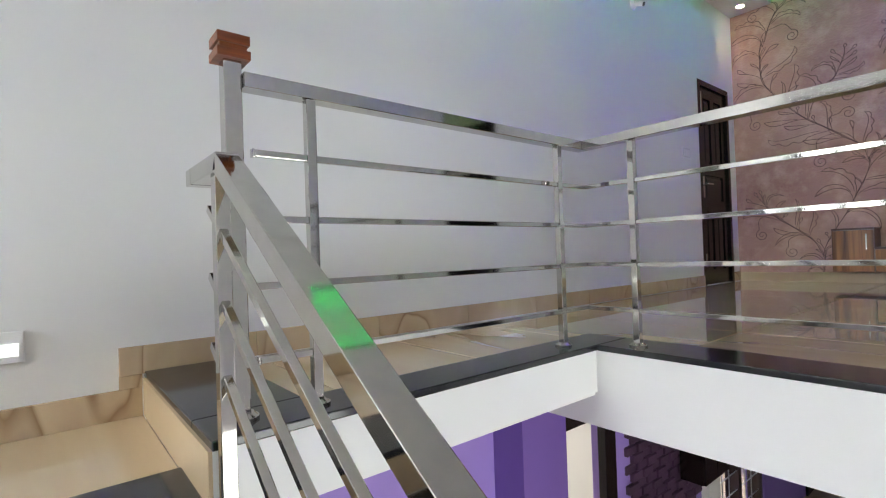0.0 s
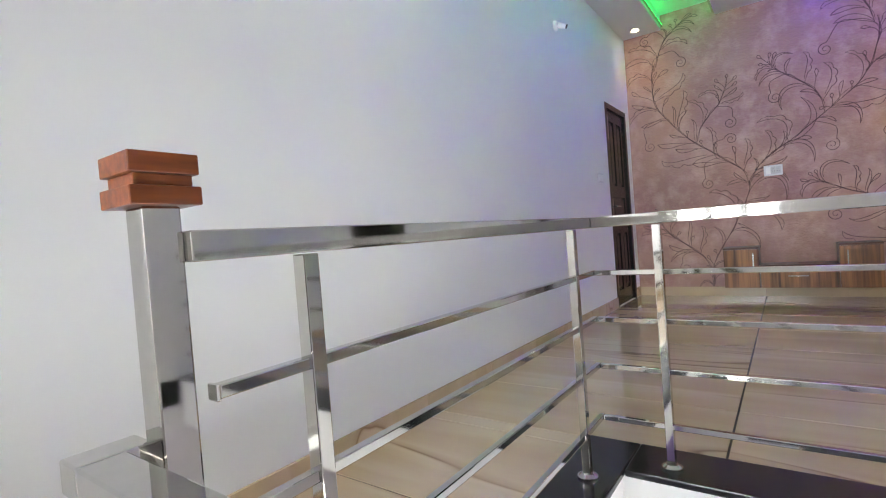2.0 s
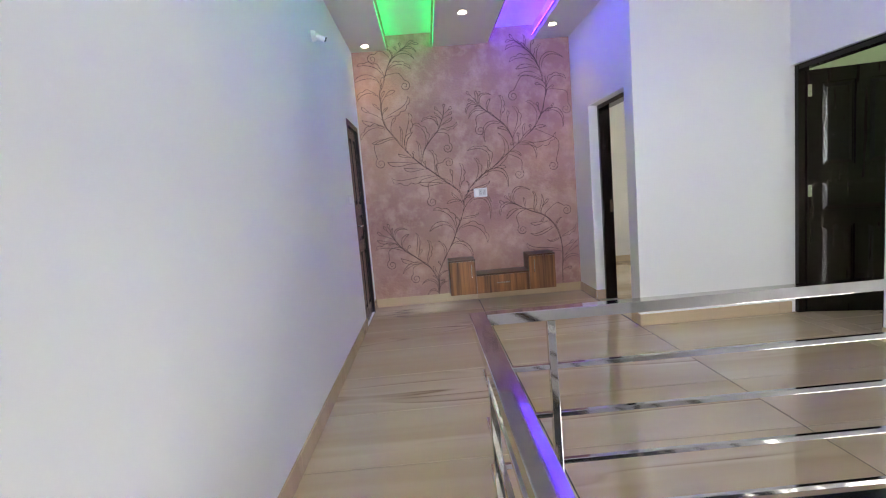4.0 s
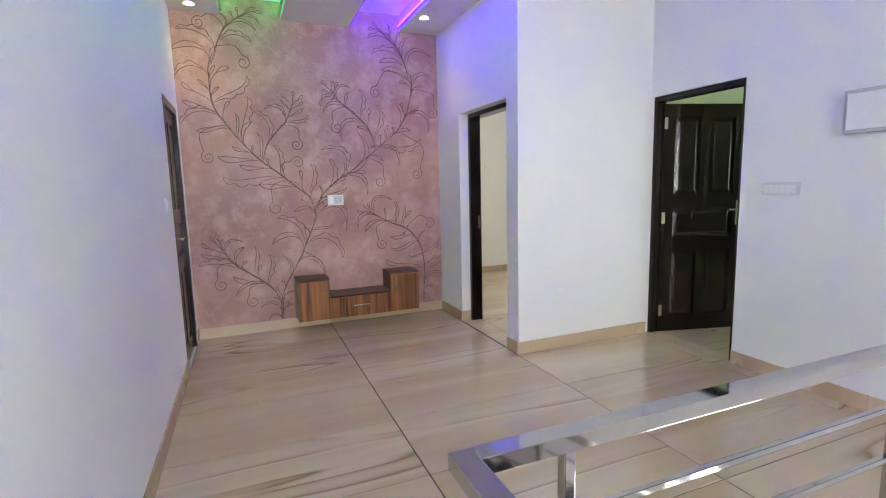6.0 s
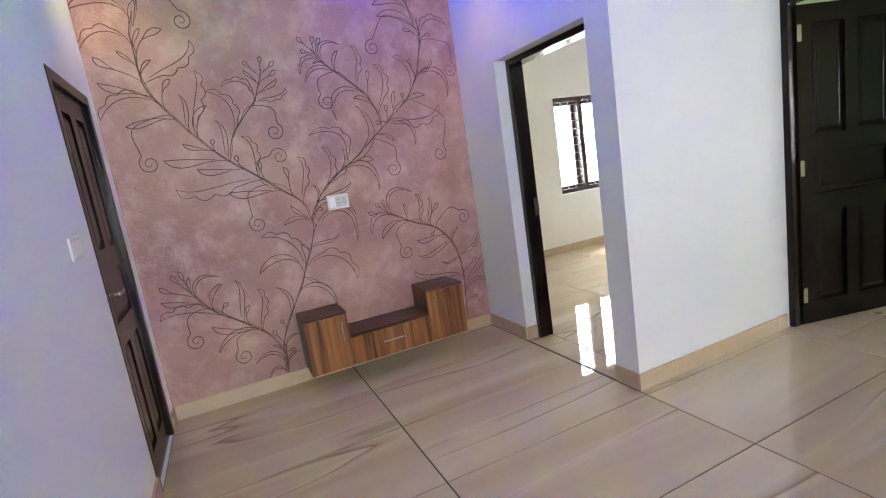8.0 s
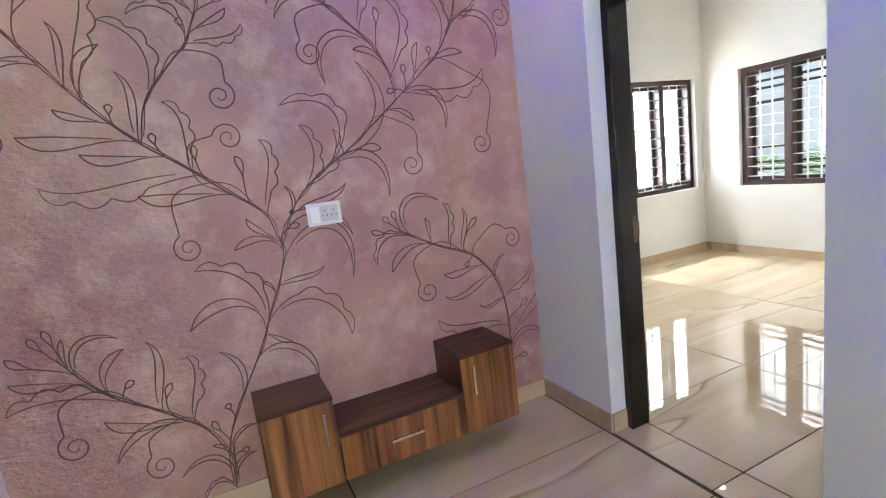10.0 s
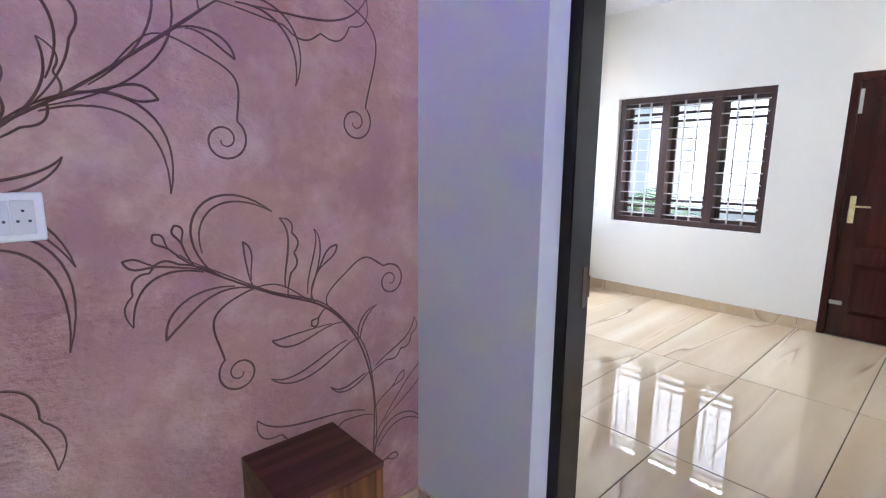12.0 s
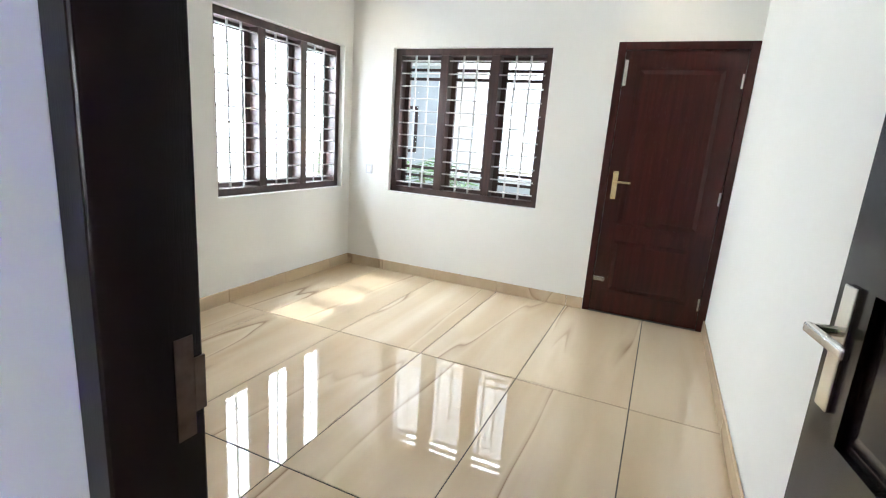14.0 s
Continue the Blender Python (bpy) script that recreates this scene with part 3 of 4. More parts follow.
# far door of the bedroom
d = tagged(thing("door_4", "closed red-brown wooden door with brass lever", "door"), kind="structure")
frame_parts(d, "x", BD0, BD1, BY0 - 0.10, BY0 + 0.004, BDH, 0.055, M_REDDOOR)
h = door_leaf(d, pose(BD1 - 0.058, BY0 - 0.02, 0.006, 0, 0, 180), BD1 - BD0 - 0.116, BDH - 0.064, 0.035, M_REDDOOR, panels="two")
lever(h, 0.055, 1.05, 0, -1, 1, M_BRASS)
part("tower_bolt", boxes((0.0, 0.028, -0.012, 0, 1.80, 1.99), bevel=0.003), M_CHROME, h)
part("latch", boxes((-0.03, 0.085, -0.012, 0, 0.26, 0.295), bevel=0.003), M_CHROME, h)
for z in (0.20, 1.02, 1.85):
    part("hinge_leaf", boxes((BD1 - BD0 - 0.132, BD1 - BD0 - 0.118, -0.004, 0.0, z - 0.05, z + 0.05), bevel=0.001), M_CHROME, h)

# ---- windows ----


def window(name, label, m, w, h, lights=3, hbars=11, cross=False, deep=0.14):
    """A barred wooden window: x from 0 to w, the room on the side of -y, its frame from y = 0 to deep."""
    ob = tagged(thing(name, label, "window"), kind="structure")
    ob.matrix_world = m
    fr, mu = 0.055, 0.075
    part("window_frame", boxes((0, w, 0, deep, 0, fr), (0, w, 0, deep, h - fr, h), (0, fr, 0, deep, fr, h - fr), (w - fr, w, 0, deep, fr, h - fr)), M_FRAMEW, ob)
    lw = (w - 2 * fr - (lights - 1) * mu) / lights
    for k in range(lights):
        x0 = fr + k * (lw + mu)
        if k:
            part("mullion", boxes((x0 - mu, x0, 0.002, deep - 0.002, fr, h - fr), bevel=0.003), M_FRAMEW, ob)
        s = 0.045
        y0, y1 = deep - 0.04, deep - 0.01
        rails = [(fr, fr + s), (h - fr - s, h - fr)]
        if cross:
            rails += [(fr + s + 0.055, fr + s + 0.08), (fr + s + 0.135, fr + s + 0.16), (h - fr - s - 0.08, h - fr - s - 0.055), (h - fr - s - 0.16, h - fr - s - 0.135)]
        sash = part("sash", boxes((x0, x0 + s, y0, y1, fr, h - fr), (x0 + lw - s, x0 + lw, y0, y1, fr, h - fr), *[(x0 + s, x0 + lw - s, y0, y1, lo, hi) for lo, hi in rails]), M_FRAMEW, ob)
        pane = part("pane", boxes((x0 + s, x0 + lw - s, deep - 0.026, deep - 0.022, fr + s, h - fr - s)), M_GLASS, sash)
        pane.visible_shadow = False
        for j in range(hbars):
            z = fr + 0.045 + (h - 2 * fr - 0.09) * j / (hbars - 1)
            part("grille_bar", cyl((x0 - 0.004, 0.025, z), (x0 + lw + 0.004, 0.025, z), 0.006, 8), M_ROD, ob)
        for f in (0.34, 0.66):
            x = x0 + lw * f
            part("grille_upright", boxes((x - 0.009, x + 0.009, 0.031, 0.036, fr - 0.004, h - fr + 0.004)), M_ROD, ob)
    part("window_sill", boxes((0.002, w - 0.002, -0.052, 0.0, -0.004, 0.003), bevel=0.002), M_WHITE, ob)
    return ob


window("window_1", "dark wooden three-light window with steel grille, facing south", Matrix.Translation((W2[1], BY0 - 0.055, W2[2])) @ pose(0, 0, 0, 0, 0, 180), W2[1] - W2[0], W2[3] - W2[2], cross=True)
window("window_2", "dark wooden three-light window with steel grille, facing east", Matrix.Translation((BX1 + 0.055, W1[1], W1[2])) @ pose(0, 0, 0, 0, 0, -90), W1[1] - W1[0], W1[3] - W1[2])
window("window_3", "dark wooden three-light window over the stairs", Matrix.Translation((WX - 0.06, WS[0], WS[2])) @ pose(0, 0, 0, 0, 0, 90), WS[1] - WS[0], WS[3] - WS[2], lights=3, hbars=3)
# window_4 is unseen, added with its wall opening to light the green room
window("window_4", "added unseen wooden window that lets light into the second bedroom", Matrix.Translation((3.5, RY0 - 0.03, 0.85)) @ pose(0, 0, 0, 0, 0, 180), 1.2, 1.2)

# ---- television unit ----
unit = thing("tv_unit", "wall-hung walnut laminate television unit with two end cupboards", "tv unit", (FW, 0.706, 0.122))
UD = -0.30
part("shelf", boxes((UD + 0.018, -0.001, -0.302, 0.305, 0.0, 0.018), (UD, -0.001, -0.302, 0.305, 0.202, 0.222)), M_WALNUT_T, unit)
dr = part("drawer", boxes((UD, UD + 0.018, -0.300, 0.303, 0.001, 0.200), bevel=0.0015), M_WALNUT, unit)
part("handle", bar((UD - 0.022, -0.075, 0.115), (UD - 0.022, 0.085, 0.115), 0.012, 0.012, 0.003), M_CHROME, dr, "slim chrome bar handle")
for y in (-0.055, 0.065):
    part("handle_foot", cyl((UD - 0.022, y, 0.115), (UD, y, 0.115), 0.005, 8), M_CHROME, dr)
for y0, hy in ((-0.607, 0.245), (0.308, 0.05)):
    y1 = y0 + 0.304
    part("cupboard_body", boxes((UD + 0.02, -0.001, y0, y0 + 0.018, 0.0, 0.382), (UD + 0.02, -0.001, y1 - 0.018, y1, 0.0, 0.382), (UD + 0.02, -0.001, y0 + 0.018, y1 - 0.018, 0, 0.018), (-0.012, -0.001, y0 + 0.018, y1 - 0.018, 0.018, 0.382)), M_WALNUT_T, unit)
    part("cupboard_top", boxes((UD, -0.001, y0 - 0.001, y1 + 0.001, 0.383, 0.402), bevel=0.001), M_WALNUT_T, unit)
    dd = part("door", boxes((UD, UD + 0.018, y0 + 0.001, y1 - 0.001, 0.001, 0.381), bevel=0.0015), M_WALNUT, unit)
    part("handle", bar((UD - 0.022, y0 + hy, 0.20), (UD - 0.022, y0 + hy, 0.345), 0.012, 0.012, 0.003), M_CHROME, dd, "slim chrome bar handle")
    for z in (0.215, 0.33):
        part("handle_foot", cyl((UD - 0.022, y0 + hy, z), (UD, y0 + hy, z), 0.005, 8), M_CHROME, dd)

# ---- switches, sockets and small fittings ----


def plate(name, label, m, w, h, rockers, sockets=0):
    """A modular switch plate: x along its width, z up, facing -y."""
    ob = thing(name, label, "switch")
    ob.matrix_world = m
    part("cover", boxes((-w / 2, w / 2, -0.012, 0, -h / 2, h / 2), bevel=0.004), M_PLATE, ob)
    iw = w - 0.03
    n = rockers + sockets
    for k in range(n):
        x0, x1 = -iw / 2 + iw * k / n + 0.0015, -iw / 2 + iw * (k + 1) / n - 0.0015
        r = part("rocker" if k < rockers else "socket", boxes((x0, x1, -0.0155, -0.0125, -h / 2 + 0.016, h / 2 - 0.016), bevel=0.001), M_PLASTIC if k < rockers else M_GREYP, ob)
        if k >= rockers:
            cx = (x0 + x1) / 2
            for dx, dz in ((0, 0.014), (-0.010, -0.008), (0.010, -0.008)):
                part("pin_hole", cyl((cx + dx, -0.0158, dz), (cx + dx, -0.0150, dz), 0.0032, 10), M_BLACKP, r)
    return ob


plate("wall_socket", "white double socket plate on the mauve wall", Matrix.Translation((FW - 0.001, 0.862, 1.272)) @ pose(0, 0, 0, 0, 0, -90), 0.158, 0.105, 1, 2)
plate("light_switch", "white two-gang switch plate beside the door", Matrix.Translation((4.72, LW - 0.001, 1.305)), 0.15, 0.095, 3)
plate("light_switch", "white wide switch plate on the wall", Matrix.Translation((3.14, DW + 0.001, 1.318)) @ pose(0, 0, 0, 0, 0, 180), 0.25, 0.09, 6, 0)
plate("bell_switch", "small white switch beside the bedroom window", Matrix.Translation((7.52, BY0 + 0.001, 0.98)) @ pose(0, 0, 0, 0, 0, 180), 0.07, 0.09, 2)
b = thing("distribution_board", "white metal distribution board cover on the wall", "fuse box")
part("casing", boxes((2.44, 2.785, DW + 0.001, DW + 0.035, 1.64, 1.89), bevel=0.005), M_GREYP, b)
part("lid", boxes((2.46, 2.765, DW + 0.035, DW + 0.045, 1.66, 1.87), bevel=0.004), M_PLASTIC, b)

f = thing("foot_light", "recessed white stair foot light in the wall", "step light", (-0.197, LW, 0.152))
part("bezel", boxes((-0.06, 0.06, -0.010, -0.001, -0.052, 0.052), bevel=0.003), M_PLASTIC, f)
part("lens", boxes((-0.045, 0.045, -0.014, -0.010, -0.028, 0.012), bevel=0.002), M_FOOT, f)

hk = thing("wall_lamp_holder", "small white lamp holder with black socket high on the wall", "lamp holder", (3.83, LW, 2.48))
part("base", cyl((0, -0.001, 0), (0, -0.028, 0), 0.042, 24, 0.034), M_PLASTIC, hk)
part("socket", cyl((0.0, -0.028, 0.0), (0.02, -0.085, -0.022), 0.022, 18, 0.019), M_PLASTIC, hk)
part("contact", cyl((0.02, -0.085, -0.022), (0.023, -0.094, -0.026), 0.017, 18), M_BLACKP, hk)

bolt = thing("wall_hole", "dark cable hole in the mauve wall", "cable hole", (FW - 0.001, 1.005, 1.30))
part("rim", cyl((0, 0, 0), (-0.003, 0, 0), 0.011, 14), M_BLACKP, bolt)


def downlight(x, y, watts, blend=(1.0, 0.78, 0.52)):
    ob = thing("downlight", "small round recessed warm downlight in the ceiling", "downlight", (x, y, CZ), "ceiling downlights")
    bm = bmesh.new()
    bmesh.ops.create_cone(bm, cap_ends=False, segments=32, radius1=0.045, radius2=0.033, depth=0.012, matrix=Matrix.Translation((0, 0, -0.0065)))
    part("trim_ring", bm, M_PLASTIC, ob)
    part("lens", cyl((0, 0, -0.006), (0, 0, -0.001), 0.034, 24), M_SPOT, ob)
    data = bpy.data.lights.new("downlight_beam", "SPOT")
    data.energy, data.color, data.spot_size, data.spot_blend, data.shadow_soft_size = watts, blend, radians(85), 0.6, 0.03
    lamp = new("downlight_beam", data)
    lamp.matrix_world = look((x, y, CZ - 0.02), (x, y, 0))


for x, y in ((5.74, 2.035), (4.95, 1.02), (5.47, 0.03)):
    downlight(x, y, 9, (1.0, 0.70, 0.40))
for x, y in ((7.35, -3.8), (7.35, -1.2), (5.0, -3.8)):
    downlight(x, y, 12)

# ---- mural on the feature wall ----
mural = thing("wall_mural", "dark line mural of curling leafy vines on mauve plaster", "mural", (FW, 0, 0))


def smooth_line(pts, n=12):
    """Points of a smooth curve through pts (Catmull-Rom)."""
    p = [Vector(q) for q in pts]
    p = [2 * p[0] - p[1], *p, 2 * p[-1] - p[-2]]
    out = []
    for i in range(1, len(p) - 2):
        for k in range(n):
            t = k / n
            out.append(0.5 * (2 * p[i] + (p[i + 1] - p[i - 1]) * t + (2 * p[i - 1] - 5 * p[i] + 4 * p[i + 1] - p[i + 2]) * t * t + (3 * p[i] - p[i - 1] - 3 * p[i + 1] + p[i + 2]) * t ** 3))
    return out + [p[-2]]


def ridge(bm, pts, w=0.0042, taper=True):
    """A thin raised line along 2D pts (u, v), drawn in the plane x = 0 as (x, -u, v)."""
    rows, n = [], len(pts)
    for i, q in enumerate(pts):
        d = (pts[min(i + 1, n - 1)] - pts[max(i - 1, 0)])
        d = d.normalized() if d.length else Vector((1, 0))
        s = Vector((-d.y, d.x))
        ww = w * (0.55 + 0.45 * math.sin(math.pi * min(1, max(0, (i + 1) / (n + 1)))) if taper else 1) / 2
        a, b = q + s * ww, q - s * ww
        rows.append((bm.verts.new((-0.0004, -a.x, a.y)), bm.verts.new((-0.0022, -q.x, q.y)), bm.verts.new((-0.0004, -b.x, b.y))))
    for r0, r1 in zip(rows, rows[1:]):
        bm.faces.new((r0[0], r1[0], r1[1], r0[1]))
        bm.faces.new((r0[1], r1[1], r1[2], r0[2]))


def leaf_lines(kind, base, tip, grow, bow):
    """Lines of one leaf on the wall from base to tip: it leaves along grow, the way of the stem, and bulges by bow to its left."""
    d = tip - base
    size = d.length
    left = Vector((-d.y, d.x))
    p0 = base - grow * 0.10 * size
    p1 = base + grow * 0.20 * size + d * 0.14 + left * bow * 0.95
    p2 = base + d * 0.74 + left * bow * 1.75

    def at(t, out=0.0):
        q = p0 * (1 - t) ** 3 + p1 * (3 * t * (1 - t) ** 2) + p2 * (3 * t * t * (1 - t)) + tip * t ** 3
        v = (p1 - p0) * (1 - t) ** 2 + (p2 - p1) * (2 * t * (1 - t)) + (tip - p2) * t * t
        v = v.normalized() if v.length else d.normalized()
        return q + Vector((-v.y, v.x)) * (out * size)

    steps = [k / 20 for k in range(21)]
    if kind == "bud":
        w = max(0.07, 0.013 / size)
        loop = lambda t: math.sin(math.pi * max(0.0, (t - 0.52) / 0.48) ** 1.6)
        return [[at(t, w * loop(t)) for t in steps] + [at(t, -w * loop(t)) for t in reversed(steps[8:])]]
    if kind == "pod":
        w = 0.075
        lobe = lambda t: math.sin(math.pi * t ** 1.9)
        return [[at(t, w * lobe(t)) for t in steps] + [at(t, -w * lobe(t)) for t in reversed(steps[4:])]]
    out = 1 if bow > 0 else -1
    if kind == "sickle":
        return [[at(t, out * 0.07 * math.sin(math.pi * t) ** 0.9) for t in steps], [at(t, -out * 0.035 * math.sin(math.pi * t)) for t in steps[3:]]]
    if kind == "scallop":
        fine = [k / 48 for k in range(49)]
        wave = lambda t: 0.05 * math.sin(math.pi * t) + 0.06 * abs(math.sin(math.pi * 3 * max(0.0, t - 0.34) / 0.66))
        return [[at(t, out * wave(t)) for t in fine], [at(t, -out * 0.035 * math.sin(math.pi * t)) for t in steps[3:]]]
    rad = min(0.062, 0.3 * size)
    v, u = d.normalized(), left.normalized() * out
    b = abs(bow) * size * 1.25
    pts = smooth_line([p0, base + grow * 0.2 * size + u * b * 0.35, base + d * 0.42 + u * b, base + d * 0.78 + u * max(b * 1.02, rad), tip + u * rad], 8)
    for k in range(1, 44):
        a = k * 0.24
        rr = rad * (1 - k / 50)
        pts.append(tip + u * math.cos(a) * rr + v * math.sin(a) * rr)
    return [pts]


LINE_W = 0.0062
mural_rng = random.Random(11)


def vine(stem, leaves):
    """A stem through wall places (y, z), and its leaves: kind, place along the stem from 0 to 1, tip (y, z) and bulge."""
    line = smooth_line([(-a, b) for a, b in stem], 10)
    bm = bmesh.new()
    ridge(bm, line, LINE_W * 1.15)
    ridge(bm, [q + Vector((0.007 + 0.004 * math.sin(k * 0.4), 0.004)) for k, q in enumerate(line[2:])], LINE_W * 0.8)
    part("stem", bm, M_LINE, mural)
    for kind, at, ty, tz, bow in leaves:
        k = round(at * (len(line) - 1))
        grow = (line[min(k + 2, len(line) - 1)] - line[max(k - 2, 0)]).normalized()
        bm = bmesh.new()
        for pts in leaf_lines(kind, line[k], Vector((-ty, tz)), grow, bow):
            ridge(bm, pts, LINE_W * mural_rng.uniform(0.85, 1.1))
        leaf = part("leaf", bm, M_LINE, mural)
        leaf.location.x = -0.0006 * mural_rng.random()


vine([(1.46, 0.11), (1.45, 0.28), (1.39, 0.45), (1.29, 0.62), (1.22, 0.75), (1.16, 0.89), (1.10, 1.02), (1.07, 1.13), (1.08, 1.20)],
     [("sickle", 0.85, 0.77, 0.95, 0.5), ("scallop", 0.59, 0.82, 0.67, 0.28), ("sickle", 0.72, 0.90, 1.03, -0.12), ("sickle", 0.44, 1.01, 0.50, 0.22),
      ("pod", 0.52, 1.10, 0.71, -0.1), ("pod", 0.56, 1.50, 0.86, -0.28), ("scallop", 0.58, 1.44, 1.11, -0.2), ("pod", 0.67, 1.18, 1.01, -0.1),
      ("pod", 0.91, 1.27, 1.17, -0.15), ("pod", 0.97, 1.20, 1.30, 0.12), ("sickle", 0.30, 1.41, 0.74, -0.15), ("bud", 0.24, 1.42, 0.50, 0.05),
      ("sickle", 0.98, 0.74, 1.15, 0.3), ("bud", 0.96, 0.98, 1.24, 0.1)])
vine([(1.44, 0.24), (1.51, 0.40), (1.60, 0.49), (1.71, 0.58), (1.82, 0.66), (1.91, 0.77), (1.97, 0.87)],
     [("curl", 0.20, 1.71, 0.31, -0.45), ("curl", 0.56, 1.98, 0.50, -0.5), ("sickle", 0.30, 1.86, 0.38, -0.15), ("pod", 0.34, 1.87, 0.57, 0.12),
      ("scallop", 0.58, 2.16, 0.69, -0.12), ("pod", 0.81, 2.13, 0.81, 0.1), ("bud", 0.90, 2.12, 0.91, 0.1), ("bud", 0.93, 2.04, 0.97, 0.02),
      ("bud", 0.91, 1.99, 0.99, -0.02), ("pod", 0.90, 1.94, 0.94, 0.05), ("sickle", 0.85, 1.76, 0.90, 0.35), ("pod", 0.67, 1.75, 0.85, 0.2),
      ("bud", 0.62, 1.74, 0.71, 0.12), ("sickle", 0.47, 1.67, 0.86, -0.14), ("bud", 0.39, 1.61, 0.66, 0.1), ("scallop", 0.30, 1.54, 0.76, -0.18)])
vine([(1.45, 0.09), (1.44, 0.20), (1.43, 0.32)],
     [("pod", 0.72, 1.51, 0.33, -0.1), ("sickle", 0.36, 1.65, 0.23, -0.3), ("scallop", 0.05, 1.58, 0.09, -0.4), ("bud", 0.72, 1.37, 0.26, 0.1),
      ("sickle", 0.92, 1.32, 0.37, 0.15), ("sickle", 0.16, 1.34, 0.24, 0.2), ("bud", 1.00, 1.49, 0.44, 0.05)])
vine([(1.08, 1.19), (1.12, 1.31), (1.26, 1.43), (1.40, 1.55), (1.53, 1.65), (1.65, 1.77), (1.75, 1.89)],
     [("curl", 0.22, 1.44, 1.21, -0.5), ("pod", 0.33, 1.58, 1.45, 0.1), ("scallop", 0.48, 1.89, 1.52, 0.13), ("pod", 0.60, 1.74, 1.63, 0.12),
      ("pod", 0.71, 1.92, 1.71, 0.1), ("pod", 0.80, 1.79, 1.80, 0.1), ("curl", 0.98, 2.00, 1.70, -0.5), ("scallop", 0.18, 1.09, 1.63, -0.18),
      ("bud", 0.25, 1.20, 1.57, -0.1), ("curl", 0.34, 1.21, 1.65, 0.5), ("bud", 0.41, 1.35, 1.63, 0.02), ("scallop", 0.48, 1.43, 1.81, -0.2),
      ("bud", 0.57, 1.49, 1.69, 0.05), ("sickle", 0.70, 1.57, 1.93, -0.14), ("bud", 0.76, 1.61, 1.81, 0.05), ("pod", 0.86, 1.60, 2.03, 0.18),
      ("scallop", 0.95, 1.63, 2.25, -0.1), ("sickle", 1.00, 1.75, 2.11, -0.12)])
vine([(1.75, 1.89), (1.85, 2.03), (1.92, 2.15), (1.94, 2.27), (1.94, 2.41), (1.94, 2.50), (1.90, 2.62)],
     [("pod", 0.10, 2.08, 1.94, 0.05), ("scallop", 0.22, 2.20, 1.99, -0.22), ("pod", 0.30, 2.17, 2.21, 0.1), ("bud", 0.44, 2.16, 2.36, 0.1),
      ("pod", 0.53, 2.03, 2.39, 0.02), ("scallop", 0.73, 2.23, 2.36, -0.3), ("bud", 0.15, 1.78, 2.21, 0.1), ("scallop", 0.44, 1.62, 2.44, -0.2),
      ("bud", 0.53, 1.76, 2.51, 0.15), ("pod", 0.63, 1.88, 2.52, 0.05), ("pod", 0.44, 1.86, 2.33, 0.1), ("curl", 0.91, 1.64, 2.56, 0.4)])
vine([(1.91, 2.53), (1.86, 2.69), (1.79, 2.84), (1.69, 2.93), (1.58, 3.00)],
     [("scallop", 0.30, 1.56, 2.74, 0.22), ("sickle", 0.50, 1.51, 2.85, 0.25), ("pod", 0.05, 2.23, 2.63, -0.22), ("scallop", 0.23, 2.17, 2.81, -0.15),
      ("curl", 0.40, 1.99, 2.88, -0.5), ("sickle", 0.56, 1.82, 2.98, -0.2), ("bud", 0.74, 1.72, 3.00, 0.05), ("bud", 0.82, 1.66, 3.04, 0.05),
      ("bud", 0.93, 1.45, 3.01, 0.1), ("pod", 0.91, 1.50, 3.05, 0.1), ("sickle", 0.81, 1.48, 2.92, 0.2)])
vine([(1.53, 1.65), (1.50, 1.78), (1.45, 1.87), (1.36, 1.97), (1.30, 2.04), (1.25, 2.15), (1.22, 2.24)],
     [("curl", 0.42, 1.21, 1.82, 0.5), ("scallop", 0.23, 1.59, 2.12, -0.25), ("scallop", 0.69, 1.49, 2.14, -0.32), ("scallop", 0.68, 1.08, 2.11, -0.2),
      ("pod", 0.73, 1.13, 2.17, -0.1), ("bud", 0.85, 1.13, 2.23, -0.1), ("bud", 0.93, 1.13, 2.29, -0.08), ("bud", 0.99, 1.21, 2.32, 0.02),
      ("bud", 0.92, 1.32, 2.30, 0.08), ("pod", 0.83, 1.33, 2.24, 0.08), ("bud", 0.68, 1.31, 2.13, 0.05)])
vine([(1.07, 1.15), (1.01, 1.29), (0.90, 1.42), (0.69, 1.56), (0.45, 1.75), (0.30, 1.87)],
     [("scallop", 0.31, 0.91, 1.68, -0.2), ("scallop", 0.39, 0.76, 1.65, -0.2), ("scallop", 0.52, 0.98, 1.77, -0.45), ("bud", 0.50, 0.54, 1.54, 0.1),
      ("sickle", 0.47, 0.53, 1.31, 0.35), ("sickle", 0.21, 1.02, 1.42, -0.15), ("sickle", 0.25, 0.74, 1.40, -0.12), ("sickle", 0.55, 0.61, 1.95, -0.28),
      ("curl", 0.66, 0.39, 1.45, 0.42), ("pod", 0.76, 0.35, 1.66, 0.12), ("sickle", 0.88, 0.18, 1.61, 0.28), ("curl", 0.92, -0.02, 1.52, 0.42),
      ("scallop", 0.92, -0.07, 1.90, -0.2), ("bud", 0.87, 0.47, 1.80, -0.1), ("bud", 0.90, 0.37, 1.93, 0.05), ("pod", 0.98, 0.28, 2.03, 0.1)])
